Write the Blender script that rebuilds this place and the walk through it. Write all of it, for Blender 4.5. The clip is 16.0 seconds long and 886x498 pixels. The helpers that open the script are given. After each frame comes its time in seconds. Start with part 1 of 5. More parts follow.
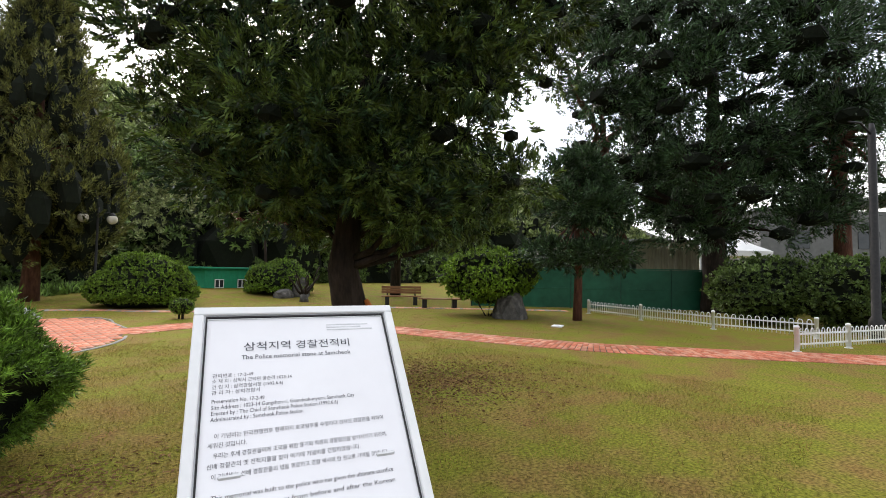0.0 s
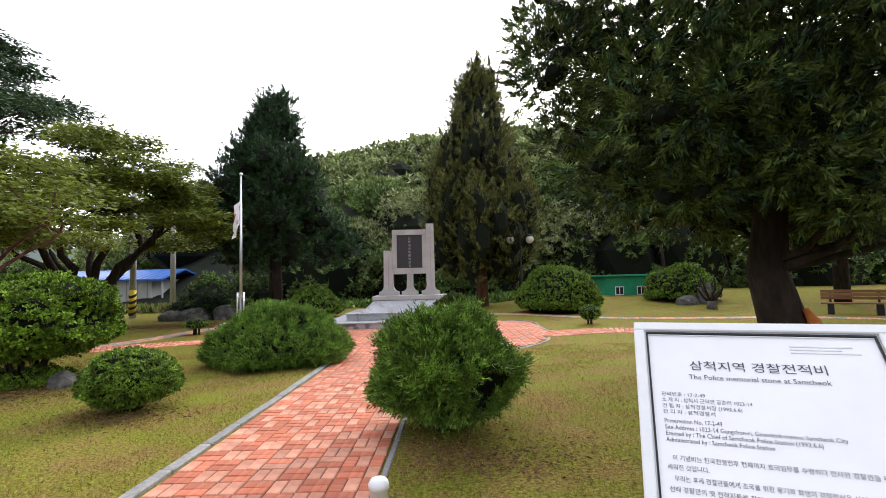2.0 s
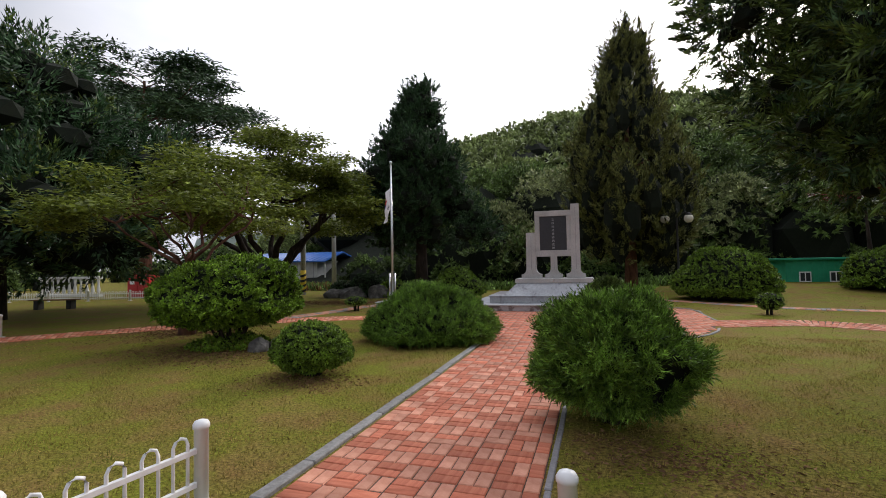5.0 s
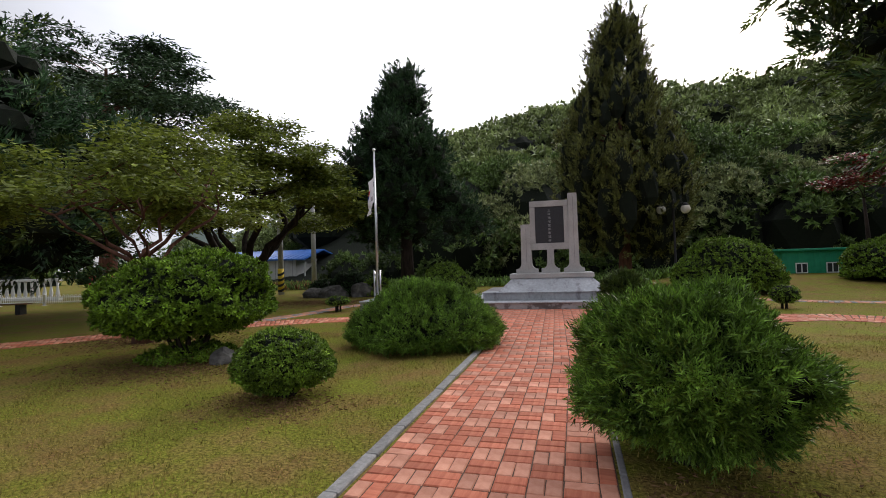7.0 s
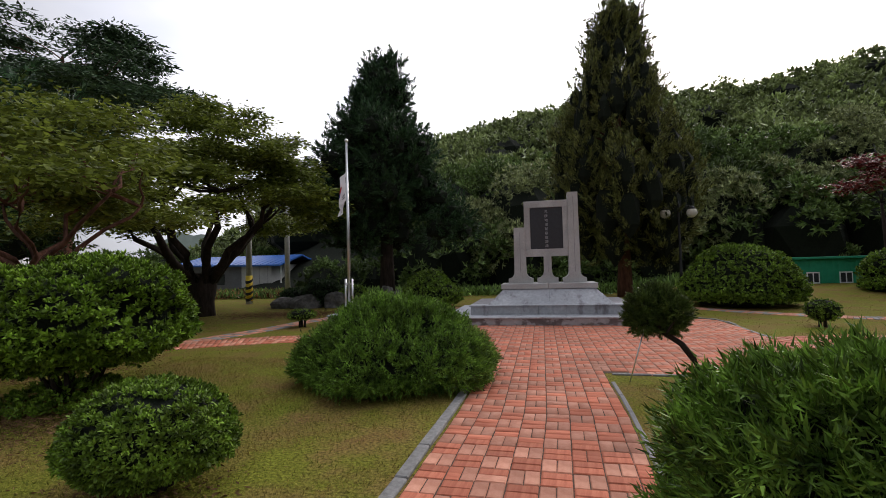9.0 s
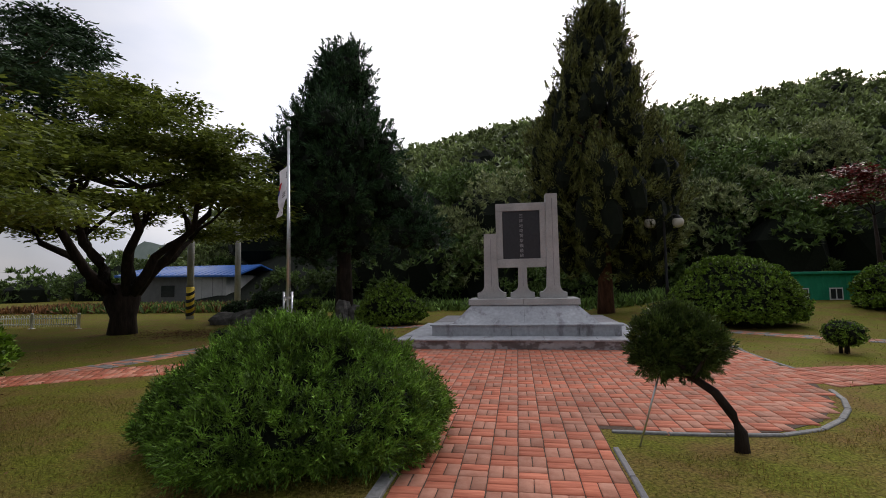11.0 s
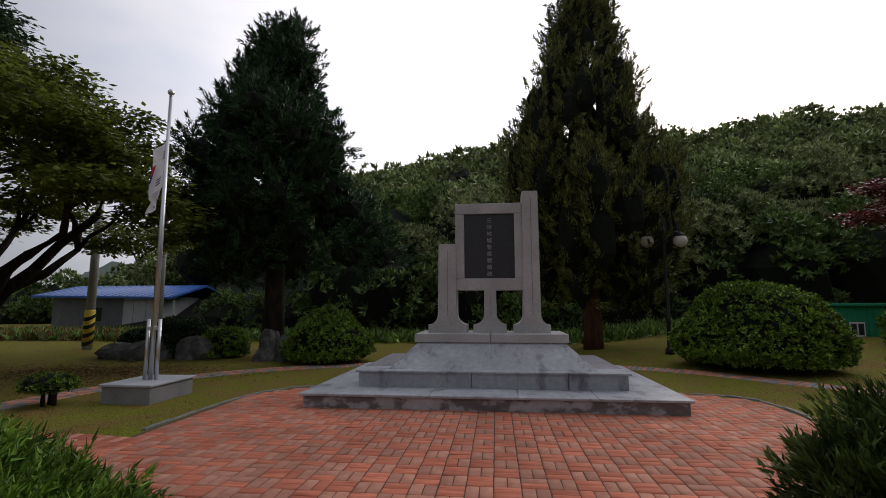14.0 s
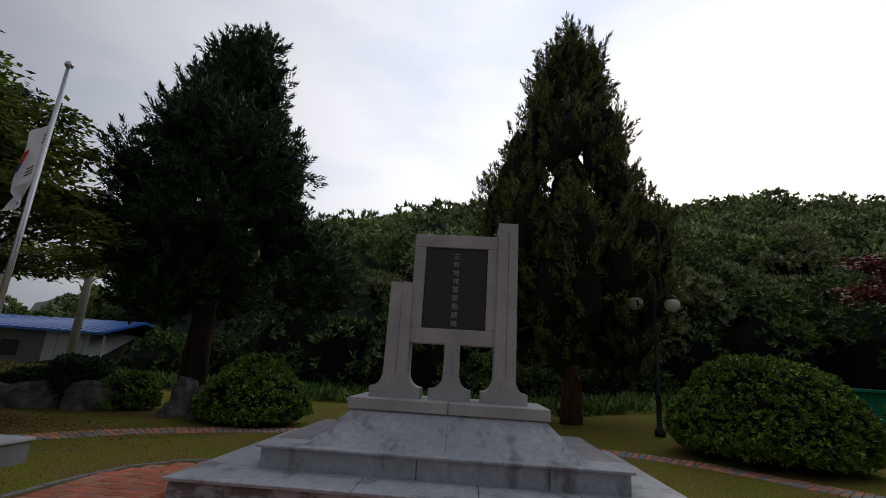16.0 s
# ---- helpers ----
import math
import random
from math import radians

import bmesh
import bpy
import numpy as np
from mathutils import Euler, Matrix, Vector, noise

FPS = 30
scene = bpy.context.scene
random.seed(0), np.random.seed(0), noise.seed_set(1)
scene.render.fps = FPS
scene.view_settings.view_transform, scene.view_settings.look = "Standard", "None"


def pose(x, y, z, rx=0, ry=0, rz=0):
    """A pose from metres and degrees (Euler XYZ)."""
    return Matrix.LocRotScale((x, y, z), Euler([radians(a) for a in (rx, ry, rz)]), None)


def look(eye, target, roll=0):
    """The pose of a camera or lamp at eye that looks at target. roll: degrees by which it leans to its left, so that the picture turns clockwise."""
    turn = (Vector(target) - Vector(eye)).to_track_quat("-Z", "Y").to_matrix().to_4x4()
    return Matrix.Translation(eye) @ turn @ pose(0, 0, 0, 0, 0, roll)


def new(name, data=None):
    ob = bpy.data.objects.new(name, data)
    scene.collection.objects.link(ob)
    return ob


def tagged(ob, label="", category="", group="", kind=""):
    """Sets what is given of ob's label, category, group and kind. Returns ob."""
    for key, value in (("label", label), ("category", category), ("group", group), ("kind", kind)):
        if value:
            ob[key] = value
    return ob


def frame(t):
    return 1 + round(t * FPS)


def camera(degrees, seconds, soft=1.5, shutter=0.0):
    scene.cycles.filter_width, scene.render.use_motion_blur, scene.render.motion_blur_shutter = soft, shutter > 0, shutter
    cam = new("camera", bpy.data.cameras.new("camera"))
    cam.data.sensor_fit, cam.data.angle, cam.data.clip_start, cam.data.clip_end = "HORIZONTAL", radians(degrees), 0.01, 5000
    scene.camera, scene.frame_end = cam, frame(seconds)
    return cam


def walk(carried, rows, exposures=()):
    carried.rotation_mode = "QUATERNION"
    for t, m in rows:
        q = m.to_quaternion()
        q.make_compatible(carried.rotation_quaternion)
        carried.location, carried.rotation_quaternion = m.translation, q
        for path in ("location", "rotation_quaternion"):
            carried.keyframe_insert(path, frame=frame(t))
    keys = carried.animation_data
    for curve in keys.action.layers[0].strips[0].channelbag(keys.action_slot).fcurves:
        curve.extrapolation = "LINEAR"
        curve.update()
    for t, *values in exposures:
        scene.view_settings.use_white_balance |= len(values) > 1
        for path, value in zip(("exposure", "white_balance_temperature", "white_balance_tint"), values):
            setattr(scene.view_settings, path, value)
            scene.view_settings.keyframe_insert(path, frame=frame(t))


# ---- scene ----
cam = camera(87.2, 16.0, soft=0.9)
PATH = [
    (0, (0.006, 0.029, 1.492), (1.463, 1.396, 1.591), 1.1),
    (0.5, (-0.003, 0.029, 1.504), (1.344, 1.496, 1.685), 0.9),
    (1, (-0.025, 0.043, 1.525), (0.985, 1.753, 1.757), -0.3),
    (1.5, (-0.052, 0.071, 1.521), (0.400, 2.011, 1.704), -0.6),
    (2, (-0.075, 0.088, 1.515), (-0.044, 2.084, 1.645), -1.4),
    (2.5, (-0.106, 0.066, 1.530), (-0.461, 2.030, 1.668), -1.9),
    (3, (-0.13, 0.049, 1.538), (-0.668, 1.973, 1.624), -2.8),
    (3.5, (-0.164, 0.041, 1.539), (-0.835, 1.924, 1.59), -1.4),
    (4, (-0.189, 0.038, 1.535), (-1.0, 1.864, 1.633), -0.9),
    (4.5, (-0.232, 0.086, 1.524), (-0.836, 1.991, 1.608), -0.7),
    (6.8, (-0.828, 1.139, 1.454), (-1.306, 3.08, 1.501), -1.6),
    (7, (-0.872, 1.292, 1.455), (-1.339, 3.236, 1.509), -1.8),
    (7.5, (-0.976, 1.744, 1.479), (-1.428, 3.692, 1.541), -1.6),
    (8, (-1.106, 2.198, 1.484), (-1.551, 4.147, 1.55), -1.6),
    (8.5, (-1.14, 2.683, 1.49), (-1.564, 4.636, 1.562), -1.5),
    (9, (-1.168, 3.187, 1.497), (-1.582, 5.142, 1.576), -1.5),
    (9.2, (-1.165, 3.396, 1.499), (-1.568, 5.353, 1.587), -1.4),
    (11.3, (-1.124, 5.44, 1.459), (-1.433, 7.411, 1.594), -1.0),
    (11.5, (-1.085, 5.659, 1.458), (-1.395, 7.63, 1.595), -1.0),
    (12, (-0.977, 6.199, 1.465), (-1.277, 8.171, 1.616), -0.8),
    (12.5, (-0.978, 6.735, 1.475), (-1.254, 8.707, 1.656), -0.6),
    (13, (-0.932, 7.249, 1.467), (-1.174, 9.223, 1.677), -0.1),
    (13.5, (-0.931, 7.756, 1.459), (-1.165, 9.729, 1.695), -0.1),
    (14, (-0.908, 8.25, 1.451), (-1.131, 10.222, 1.695), -0.1),
    (14.5, (-0.911, 8.71, 1.435), (-1.132, 10.681, 1.691), -0.2),
    (15, (-0.868, 9.144, 1.425), (-1.097, 11.109, 1.72), -0.2),
    (15.5, (-0.821, 9.573, 1.44), (-1.054, 11.53, 1.779), -0.4),
    (15.8, (-0.812, 9.821, 1.445), (-0.975, 11.77, 1.862), 1.6),
    (16, (-0.803, 10.019, 1.444), (-0.927, 11.955, 1.929), 3.6),
]
EXPOSURES = [(0.0, 1.5, 6950, 11), (0.6, 1.65, 6950, 12), (1.5, 1.7, 6800, 13), (2.5, 1.25, 6700, 14), (3.5, 0.82, 6700, 14), (8.0, 0.58, 6700, 14), (9.0, 0.43, 6700, 15), (12.0, 0.08, 6650, 15), (14.5, -0.2, 6650, 16), (15.5, -0.4, 6600, 15), (16.0, -0.6, 6500, 12)]
walk(cam, [(t, look(eye, target, roll)) for t, eye, target, roll in PATH], EXPOSURES)

# ---- world and light ----
sky_world = bpy.data.worlds.new("overcast_sky")
scene.world = sky_world
sky_world.use_nodes = True
wn, wl = sky_world.node_tree.nodes, sky_world.node_tree.links
wn.clear()
sky = wn.new("ShaderNodeTexSky")
sky.sky_type, sky.sun_disc = "NISHITA", False
sky.sun_elevation, sky.sun_rotation = radians(24), radians(28)
sky.air_density, sky.dust_density = 1.0, 3.0
sky_gain = wn.new("ShaderNodeMixRGB")
sky_gain.blend_type, sky_gain.inputs[0].default_value = "MULTIPLY", 1.0
sky_gain.inputs[2].default_value = (0.12, 0.12, 0.12, 1)
wl.new(sky.outputs[0], sky_gain.inputs[1])
wco = wn.new("ShaderNodeTexCoord")
wmap = wn.new("ShaderNodeMapping")
wmap.inputs["Scale"].default_value = (1.0, 1.0, 2.6)
wl.new(wco.outputs["Generated"], wmap.inputs[0])
cloud = wn.new("ShaderNodeTexNoise")
cloud.inputs["Scale"].default_value, cloud.inputs["Detail"].default_value = 1.6, 5.0
wl.new(wmap.outputs[0], cloud.inputs["Vector"])
cloud_ramp = wn.new("ShaderNodeValToRGB")
cloud_ramp.color_ramp.elements[0].position, cloud_ramp.color_ramp.elements[1].position = 0.34, 0.6
cloud_ramp.color_ramp.elements[0].color = (0.74, 0.84, 1.02, 1)
cloud_ramp.color_ramp.elements[1].color = (1.12, 1.14, 1.18, 1)
wl.new(cloud.outputs["Fac"], cloud_ramp.inputs[0])
sky_mix = wn.new("ShaderNodeMixRGB")
sky_mix.inputs[0].default_value = 0.82
wl.new(sky_gain.outputs[0], sky_mix.inputs[1])
glow = wn.new("ShaderNodeVectorMath")
glow.operation = "DOT_PRODUCT"
glow.inputs[1].default_value = (0.42, 0.8, 0.43)
wl.new(wco.outputs["Generated"], glow.inputs[0])
glow_range = wn.new("ShaderNodeMapRange")
glow_range.inputs["From Min"].default_value, glow_range.inputs["From Max"].default_value = 0.2, 0.9
glow_range.inputs["To Min"].default_value, glow_range.inputs["To Max"].default_value = 0.41, 1.6
wl.new(glow.outputs["Value"], glow_range.inputs["Value"])
cloud_gain = wn.new("ShaderNodeVectorMath")
cloud_gain.operation = "SCALE"
wl.new(cloud_ramp.outputs[0], cloud_gain.inputs[0])
wl.new(glow_range.outputs[0], cloud_gain.inputs["Scale"])
wl.new(cloud_gain.outputs[0], sky_mix.inputs[2])
back = wn.new("ShaderNodeBackground")
back.inputs[1].default_value = 1.0
wl.new(sky_mix.outputs[0], back.inputs[0])
wout = wn.new("ShaderNodeOutputWorld")
wl.new(back.outputs[0], wout.inputs[0])

sun = new("sun", bpy.data.lights.new("sun", "SUN"))
sun.data.energy, sun.data.angle, sun.data.color = 0.9, radians(14), (1.0, 0.95, 0.86)
sun.matrix_world = look((20, 38, 20), (0, 0, 0))


# ---- materials ----
def material(name, stops, scale=6.0, detail=6.0, rough=0.85, bump=0.0, bump_scale=60.0, metal=0.0, island=0.0, rand=0.0,
             coarse=0.0, coarse_scale=0.6, stretch=(1, 1, 1), translucent=0.0, spec=0.3):
    """A surface with fine and coarse variation. stops: colours from the noise's low to its high end."""
    m = bpy.data.materials.new(name)
    m.use_nodes = True
    n, l = m.node_tree.nodes, m.node_tree.links
    bsdf = n["Principled BSDF"]
    co = n.new("ShaderNodeTexCoord")
    mp = n.new("ShaderNodeMapping")
    mp.inputs["Scale"].default_value = stretch
    l.new(co.outputs["Object"], mp.inputs[0])
    t = n.new("ShaderNodeTexNoise")
    t.inputs["Scale"].default_value, t.inputs["Detail"].default_value, t.inputs["Roughness"].default_value = scale, detail, 0.65
    l.new(mp.outputs[0], t.inputs["Vector"])
    ramp = n.new("ShaderNodeValToRGB")
    el = ramp.color_ramp.elements
    while len(el) < len(stops):
        el.new(0.5)
    for i, c in enumerate(stops):
        el[i].position = 0.3 + 0.4 * i / max(1, len(stops) - 1)
        el[i].color = (*c, 1)
    l.new(t.outputs["Fac"], ramp.inputs[0])
    col = ramp.outputs[0]
    factor = None
    if coarse:
        t2 = n.new("ShaderNodeTexNoise")
        t2.inputs["Scale"].default_value, t2.inputs["Detail"].default_value = coarse_scale, 3.0
        l.new(co.outputs["Object"], t2.inputs["Vector"])
        r2 = n.new("ShaderNodeMapRange")
        r2.inputs["From Min"].default_value, r2.inputs["From Max"].default_value = 0.3, 0.7
        r2.inputs["To Min"].default_value, r2.inputs["To Max"].default_value = 1 - coarse, 1 + coarse
        l.new(t2.outputs["Fac"], r2.inputs["Value"])
        factor = r2.outputs[0]
    for amount, node, socket in ((island, "ShaderNodeNewGeometry", "Random Per Island"), (rand, "ShaderNodeObjectInfo", "Random")):
        if amount:
            g = n.new(node)
            r3 = n.new("ShaderNodeMapRange")
            r3.inputs["To Min"].default_value, r3.inputs["To Max"].default_value = 1 - amount, 1 + amount
            l.new(g.outputs[socket], r3.inputs["Value"])
            if factor is None:
                factor = r3.outputs[0]
            else:
                mu = n.new("ShaderNodeMath")
                mu.operation = "MULTIPLY"
                l.new(factor, mu.inputs[0])
                l.new(r3.outputs[0], mu.inputs[1])
                factor = mu.outputs[0]
    if factor is not None:
        mx = n.new("ShaderNodeVectorMath")
        mx.operation = "SCALE"
        l.new(col, mx.inputs[0])
        l.new(factor, mx.inputs["Scale"])
        col = mx.outputs[0]
    l.new(col, bsdf.inputs["Base Color"])
    bsdf.inputs["Roughness"].default_value = rough
    bsdf.inputs["Metallic"].default_value = metal
    bsdf.inputs["Specular IOR Level"].default_value = spec
    if bump:
        b = n.new("ShaderNodeTexNoise")
        b.inputs["Scale"].default_value, b.inputs["Detail"].default_value = bump_scale, 5.0
        l.new(mp.outputs[0], b.inputs["Vector"])
        bn = n.new("ShaderNodeBump")
        bn.inputs["Strength"].default_value, bn.inputs["Distance"].default_value = bump, 0.02
        l.new(b.outputs["Fac"], bn.inputs["Height"])
        l.new(bn.outputs[0], bsdf.inputs["Normal"])
    if translucent:
        tr = n.new("ShaderNodeBsdfTranslucent")
        l.new(col, tr.inputs["Color"])
        mix = n.new("ShaderNodeMixShader")
        mix.inputs[0].default_value = translucent
        l.new(bsdf.outputs[0], mix.inputs[1])
        l.new(tr.outputs[0], mix.inputs[2])
        l.new(mix.outputs[0], n["Material Output"].inputs[0])
    return m


def leaf_material(name, low, high, vary=0.65, coarse=0.5, coarse_scale=3.2, rough=0.5, translucent=0.14):
    low, high = [0.6 * c for c in low], [1.25 * c for c in high]
    return material(name, (low, high), scale=5.0, detail=4, rough=rough, island=vary, coarse=coarse, coarse_scale=coarse_scale,
                    translucent=translucent, spec=0.22)


LAWN = material("lawn", ((0.19, 0.11, 0.042), (0.195, 0.145, 0.042), (0.16, 0.165, 0.024), (0.185, 0.2, 0.028)), scale=1.3, detail=15,
                rough=0.95, bump=1.0, bump_scale=45, coarse=0.55, coarse_scale=34, spec=0.05)
BLADE = material("grass_blade", ((0.32, 0.22, 0.08), (0.27, 0.22, 0.06), (0.18, 0.24, 0.035)), scale=1.1, detail=6, rough=0.8, island=0.5,
                 translucent=0.3, spec=0.15)
BRICK_RED = material("brick_red", ((0.34, 0.09, 0.05), (0.47, 0.145, 0.083), (0.55, 0.2, 0.12)), scale=9, rough=0.85, rand=0.2, island=0.16, coarse=0.2,
                     coarse_scale=0.8, bump=0.25, bump_scale=120, stretch=(0.35, 2.5, 1))
BRICK_TAN = material("brick_tan", ((0.44, 0.175, 0.11), (0.53, 0.24, 0.16), (0.6, 0.3, 0.21)), scale=9, rough=0.85, rand=0.2, island=0.16, coarse=0.2,
                     coarse_scale=0.8, bump=0.25, bump_scale=120)
JOINT = material("sand_joint", ((0.06, 0.035, 0.025), (0.13, 0.085, 0.06)), scale=30, rough=0.95)
KERB = material("granite_kerb", ((0.17, 0.17, 0.165), (0.3, 0.295, 0.29)), scale=25, rough=0.8, coarse=0.25, coarse_scale=3, bump=0.3, rand=0.12, island=0.1)
ASPHALT = material("asphalt", ((0.04, 0.04, 0.042), (0.075, 0.073, 0.07)), scale=60, rough=0.9, coarse=0.2, bump=0.6, bump_scale=150)
GRANITE = material("grey_granite", ((0.33, 0.345, 0.37), (0.42, 0.435, 0.46), (0.48, 0.49, 0.52)), scale=45, detail=8, rough=0.55, coarse=0.12, coarse_scale=1.3, spec=0.4)
GRANITE_DARK = material("weathered_granite", ((0.2, 0.19, 0.2), (0.3, 0.29, 0.3)), scale=40, detail=8, rough=0.7, coarse=0.2, coarse_scale=2)
GRANITE_WARM = material("column_granite", ((0.34, 0.335, 0.33), (0.43, 0.42, 0.41), (0.48, 0.47, 0.46)), scale=40, detail=8, rough=0.65, coarse=0.14, coarse_scale=1.6, bump=0.15, bump_scale=90)
STAINED = material("stained_granite", ((0.15, 0.135, 0.135),) * 3 + ((0.19, 0.175, 0.175), (0.36, 0.37, 0.39)) + ((0.42, 0.43, 0.45),) * 3, scale=2.6, detail=3, rough=0.65, coarse=0.12, coarse_scale=9,
                   stretch=(1, 1, 1.6))
WORN_GRANITE = material("worn_granite", ((0.17, 0.165, 0.175), (0.25, 0.25, 0.265)) + ((0.37, 0.385, 0.41),) * 2 + ((0.43, 0.445, 0.47), (0.47, 0.48, 0.51)), scale=2.2, detail=7, rough=0.55, coarse=0.12, coarse_scale=14,
                        stretch=(1.6, 1, 0.6), spec=0.4, bump=0.1, bump_scale=80)
SLATE = material("black_slate", ((0.022, 0.022, 0.026), (0.034, 0.034, 0.04)), scale=20, rough=0.45, coarse=0.15, spec=0.4)
CARVED = material("carved_letters", ((0.3, 0.3, 0.31), (0.4, 0.4, 0.41)), scale=60, rough=0.8)
BARK = material("dark_bark", ((0.009, 0.006, 0.005), (0.025, 0.017, 0.013), (0.05, 0.035, 0.027)), scale=9, rough=0.95, bump=0.9, bump_scale=22, stretch=(1, 1, 0.25))
BARK_RED = material("red_bark", ((0.05, 0.022, 0.015), (0.105, 0.045, 0.03), (0.17, 0.078, 0.05)), scale=9, rough=0.95, bump=0.9, bump_scale=22, stretch=(1, 1, 0.3))
WHITE_PAINT = material("white_paint", ((0.72, 0.73, 0.74), (0.82, 0.83, 0.84)), scale=8, rough=0.45, coarse=0.06, spec=0.5)
SIGN_WHITE = material("sign_face", ((0.8, 0.8, 0.83), (0.85, 0.85, 0.88)), scale=5, rough=0.4, spec=0.4)
SIGN_STEEL = material("sign_steel", ((0.62, 0.63, 0.65), (0.74, 0.75, 0.77)), scale=40, rough=0.4, metal=0.5, stretch=(1, 8, 1))
INK = material("dark_ink", ((0.05, 0.05, 0.065), (0.09, 0.09, 0.11)), scale=80, rough=0.6)
STEEL = material("flagpole_steel", ((0.55, 0.56, 0.58), (0.7, 0.71, 0.73)), scale=12, rough=0.3, metal=0.9, stretch=(1, 1, 0.1))
DARK_METAL = material("dark_metal", ((0.018, 0.018, 0.02), (0.035, 0.034, 0.034)), scale=15, rough=0.5, metal=0.3)
ROCK = material("field_rock", ((0.05, 0.048, 0.045), (0.1, 0.095, 0.09), (0.2, 0.19, 0.175)), scale=5, detail=9, rough=0.9, bump=0.7, bump_scale=14, coarse=0.2)
SOIL = material("bare_soil", ((0.11, 0.07, 0.042), (0.19, 0.125, 0.075)), scale=7, detail=9, rough=0.98, bump=0.8, bump_scale=40, coarse=0.25)

JUNIPER = leaf_material("juniper_leaf", (0.035, 0.065, 0.015), (0.1, 0.145, 0.03))
JUNIPER_DARK = leaf_material("dark_juniper_leaf", (0.02, 0.045, 0.02), (0.045, 0.085, 0.032))
CYPRESS = leaf_material("cypress_leaf", (0.08, 0.095, 0.025), (0.16, 0.17, 0.048))
KAIZUKA = leaf_material("hinoki_leaf", (0.018, 0.046, 0.02), (0.042, 0.09, 0.034))
AZALEA = leaf_material("azalea_leaf", (0.085, 0.17, 0.014), (0.19, 0.31, 0.03), vary=0.6, coarse=0.6, coarse_scale=8.0, translucent=0.06)
BOX_LEAF = leaf_material("box_leaf", (0.08, 0.15, 0.014), (0.18, 0.29, 0.036), vary=0.6, coarse=0.6, coarse_scale=8.0, translucent=0.06)
DOME_LEAF = leaf_material("dome_juniper_leaf", (0.055, 0.12, 0.014), (0.17, 0.3, 0.042), vary=0.6, coarse=0.6, coarse_scale=8.0, translucent=0.06)
NEAR_LEAF = leaf_material("near_juniper_leaf", (0.05, 0.11, 0.013), (0.16, 0.28, 0.04), vary=0.6, coarse=0.6, coarse_scale=8.0, translucent=0.06)
MAPLE = leaf_material("zelkova_leaf", (0.085, 0.115, 0.016), (0.18, 0.22, 0.035), vary=0.4, translucent=0.4)
PINE = leaf_material("pine_needle", (0.03, 0.065, 0.032), (0.075, 0.125, 0.06))
# Lighter, greyer leaf tone carries the distant hill's haze and sunlight as colour.
FAR_WOODS = leaf_material("hazed_hill_leaf", (0.13, 0.17, 0.055), (0.25, 0.31, 0.115), vary=0.5, coarse=0.55, coarse_scale=0.3)
RED_LEAF = leaf_material("red_maple_leaf", (0.11, 0.018, 0.016), (0.2, 0.035, 0.03))
WOODS = leaf_material("woods_leaf", (0.055, 0.105, 0.028), (0.15, 0.22, 0.06), vary=0.5, coarse=0.5, coarse_scale=0.35)
BLOSSOM = leaf_material("chestnut_blossom_leaf", (0.15, 0.2, 0.07), (0.34, 0.37, 0.17), vary=0.4)
# Near-black colour that paints the shade between leaves; no real plant part.
CORE = material("painted_shade", ((0.004, 0.006, 0.003), (0.009, 0.014, 0.006)), scale=8, rough=1.0, bump=0.5)
FIELD = leaf_material("field_crop_leaf", (0.09, 0.17, 0.035), (0.18, 0.28, 0.07))

# Distance haze is mixed into the ridge's own pale grey-green colour.
HAZE_HILL = material("painted_haze_hill", ((0.2, 0.25, 0.23), (0.27, 0.32, 0.3)), scale=0.08, rough=1.0, spec=0.0)
LITTER = material("leaf_litter", ((0.13, 0.075, 0.04), (0.24, 0.14, 0.075)), scale=6, rough=0.95, island=0.4, spec=0.05)
ORANGE_WOOD = material("raw_wood", ((0.4, 0.1, 0.02), (0.6, 0.2, 0.05)), scale=14, rough=0.85, stretch=(1, 1, 0.2))


# ---- mesh helpers ----
def part(name, bm, mat, parent=None, label=""):
    me = bpy.data.meshes.new(name)
    bm.to_mesh(me)
    bm.free()
    me.materials.append(mat)
    ob = new(name, me)
    if parent is not None:
        ob.parent = parent
    if label:
        ob["label"] = label
    return ob


def thing(name, place, label, category, group="", kind="", turn=0.0):
    ob = new(name)
    ob.empty_display_size = 0.1
    ob.matrix_basis = pose(*place, 0, 0, turn)
    return tagged(ob, label, category, group, kind)


def box(bm, x0, x1, y0, y1, z0, z1, bevel=0.0, m=None):
    made = bmesh.ops.create_cube(bm, size=1.0)["verts"]
    bmesh.ops.transform(bm, verts=made, matrix=Matrix.LocRotScale(((x0 + x1) / 2, (y0 + y1) / 2, (z0 + z1) / 2), None, (x1 - x0, y1 - y0, z1 - z0)))
    if bevel:
        edges = list({e for v in made for e in v.link_edges})
        out = bmesh.ops.bevel(bm, geom=edges, offset=bevel, segments=1, affect="EDGES")
        made = [v for v in out["verts"]] + [v for v in made if v.is_valid]
        made = list(set(made))
    if m is not None:
        bmesh.ops.transform(bm, verts=made, matrix=m)
    return made


def box_part(name, x0, x1, y0, y1, z0, z1, mat, parent, bevel=0.006, label="", m=None):
    bm = bmesh.new()
    box(bm, x0, x1, y0, y1, z0, z1, bevel, m)
    return part(name, bm, mat, parent, label)


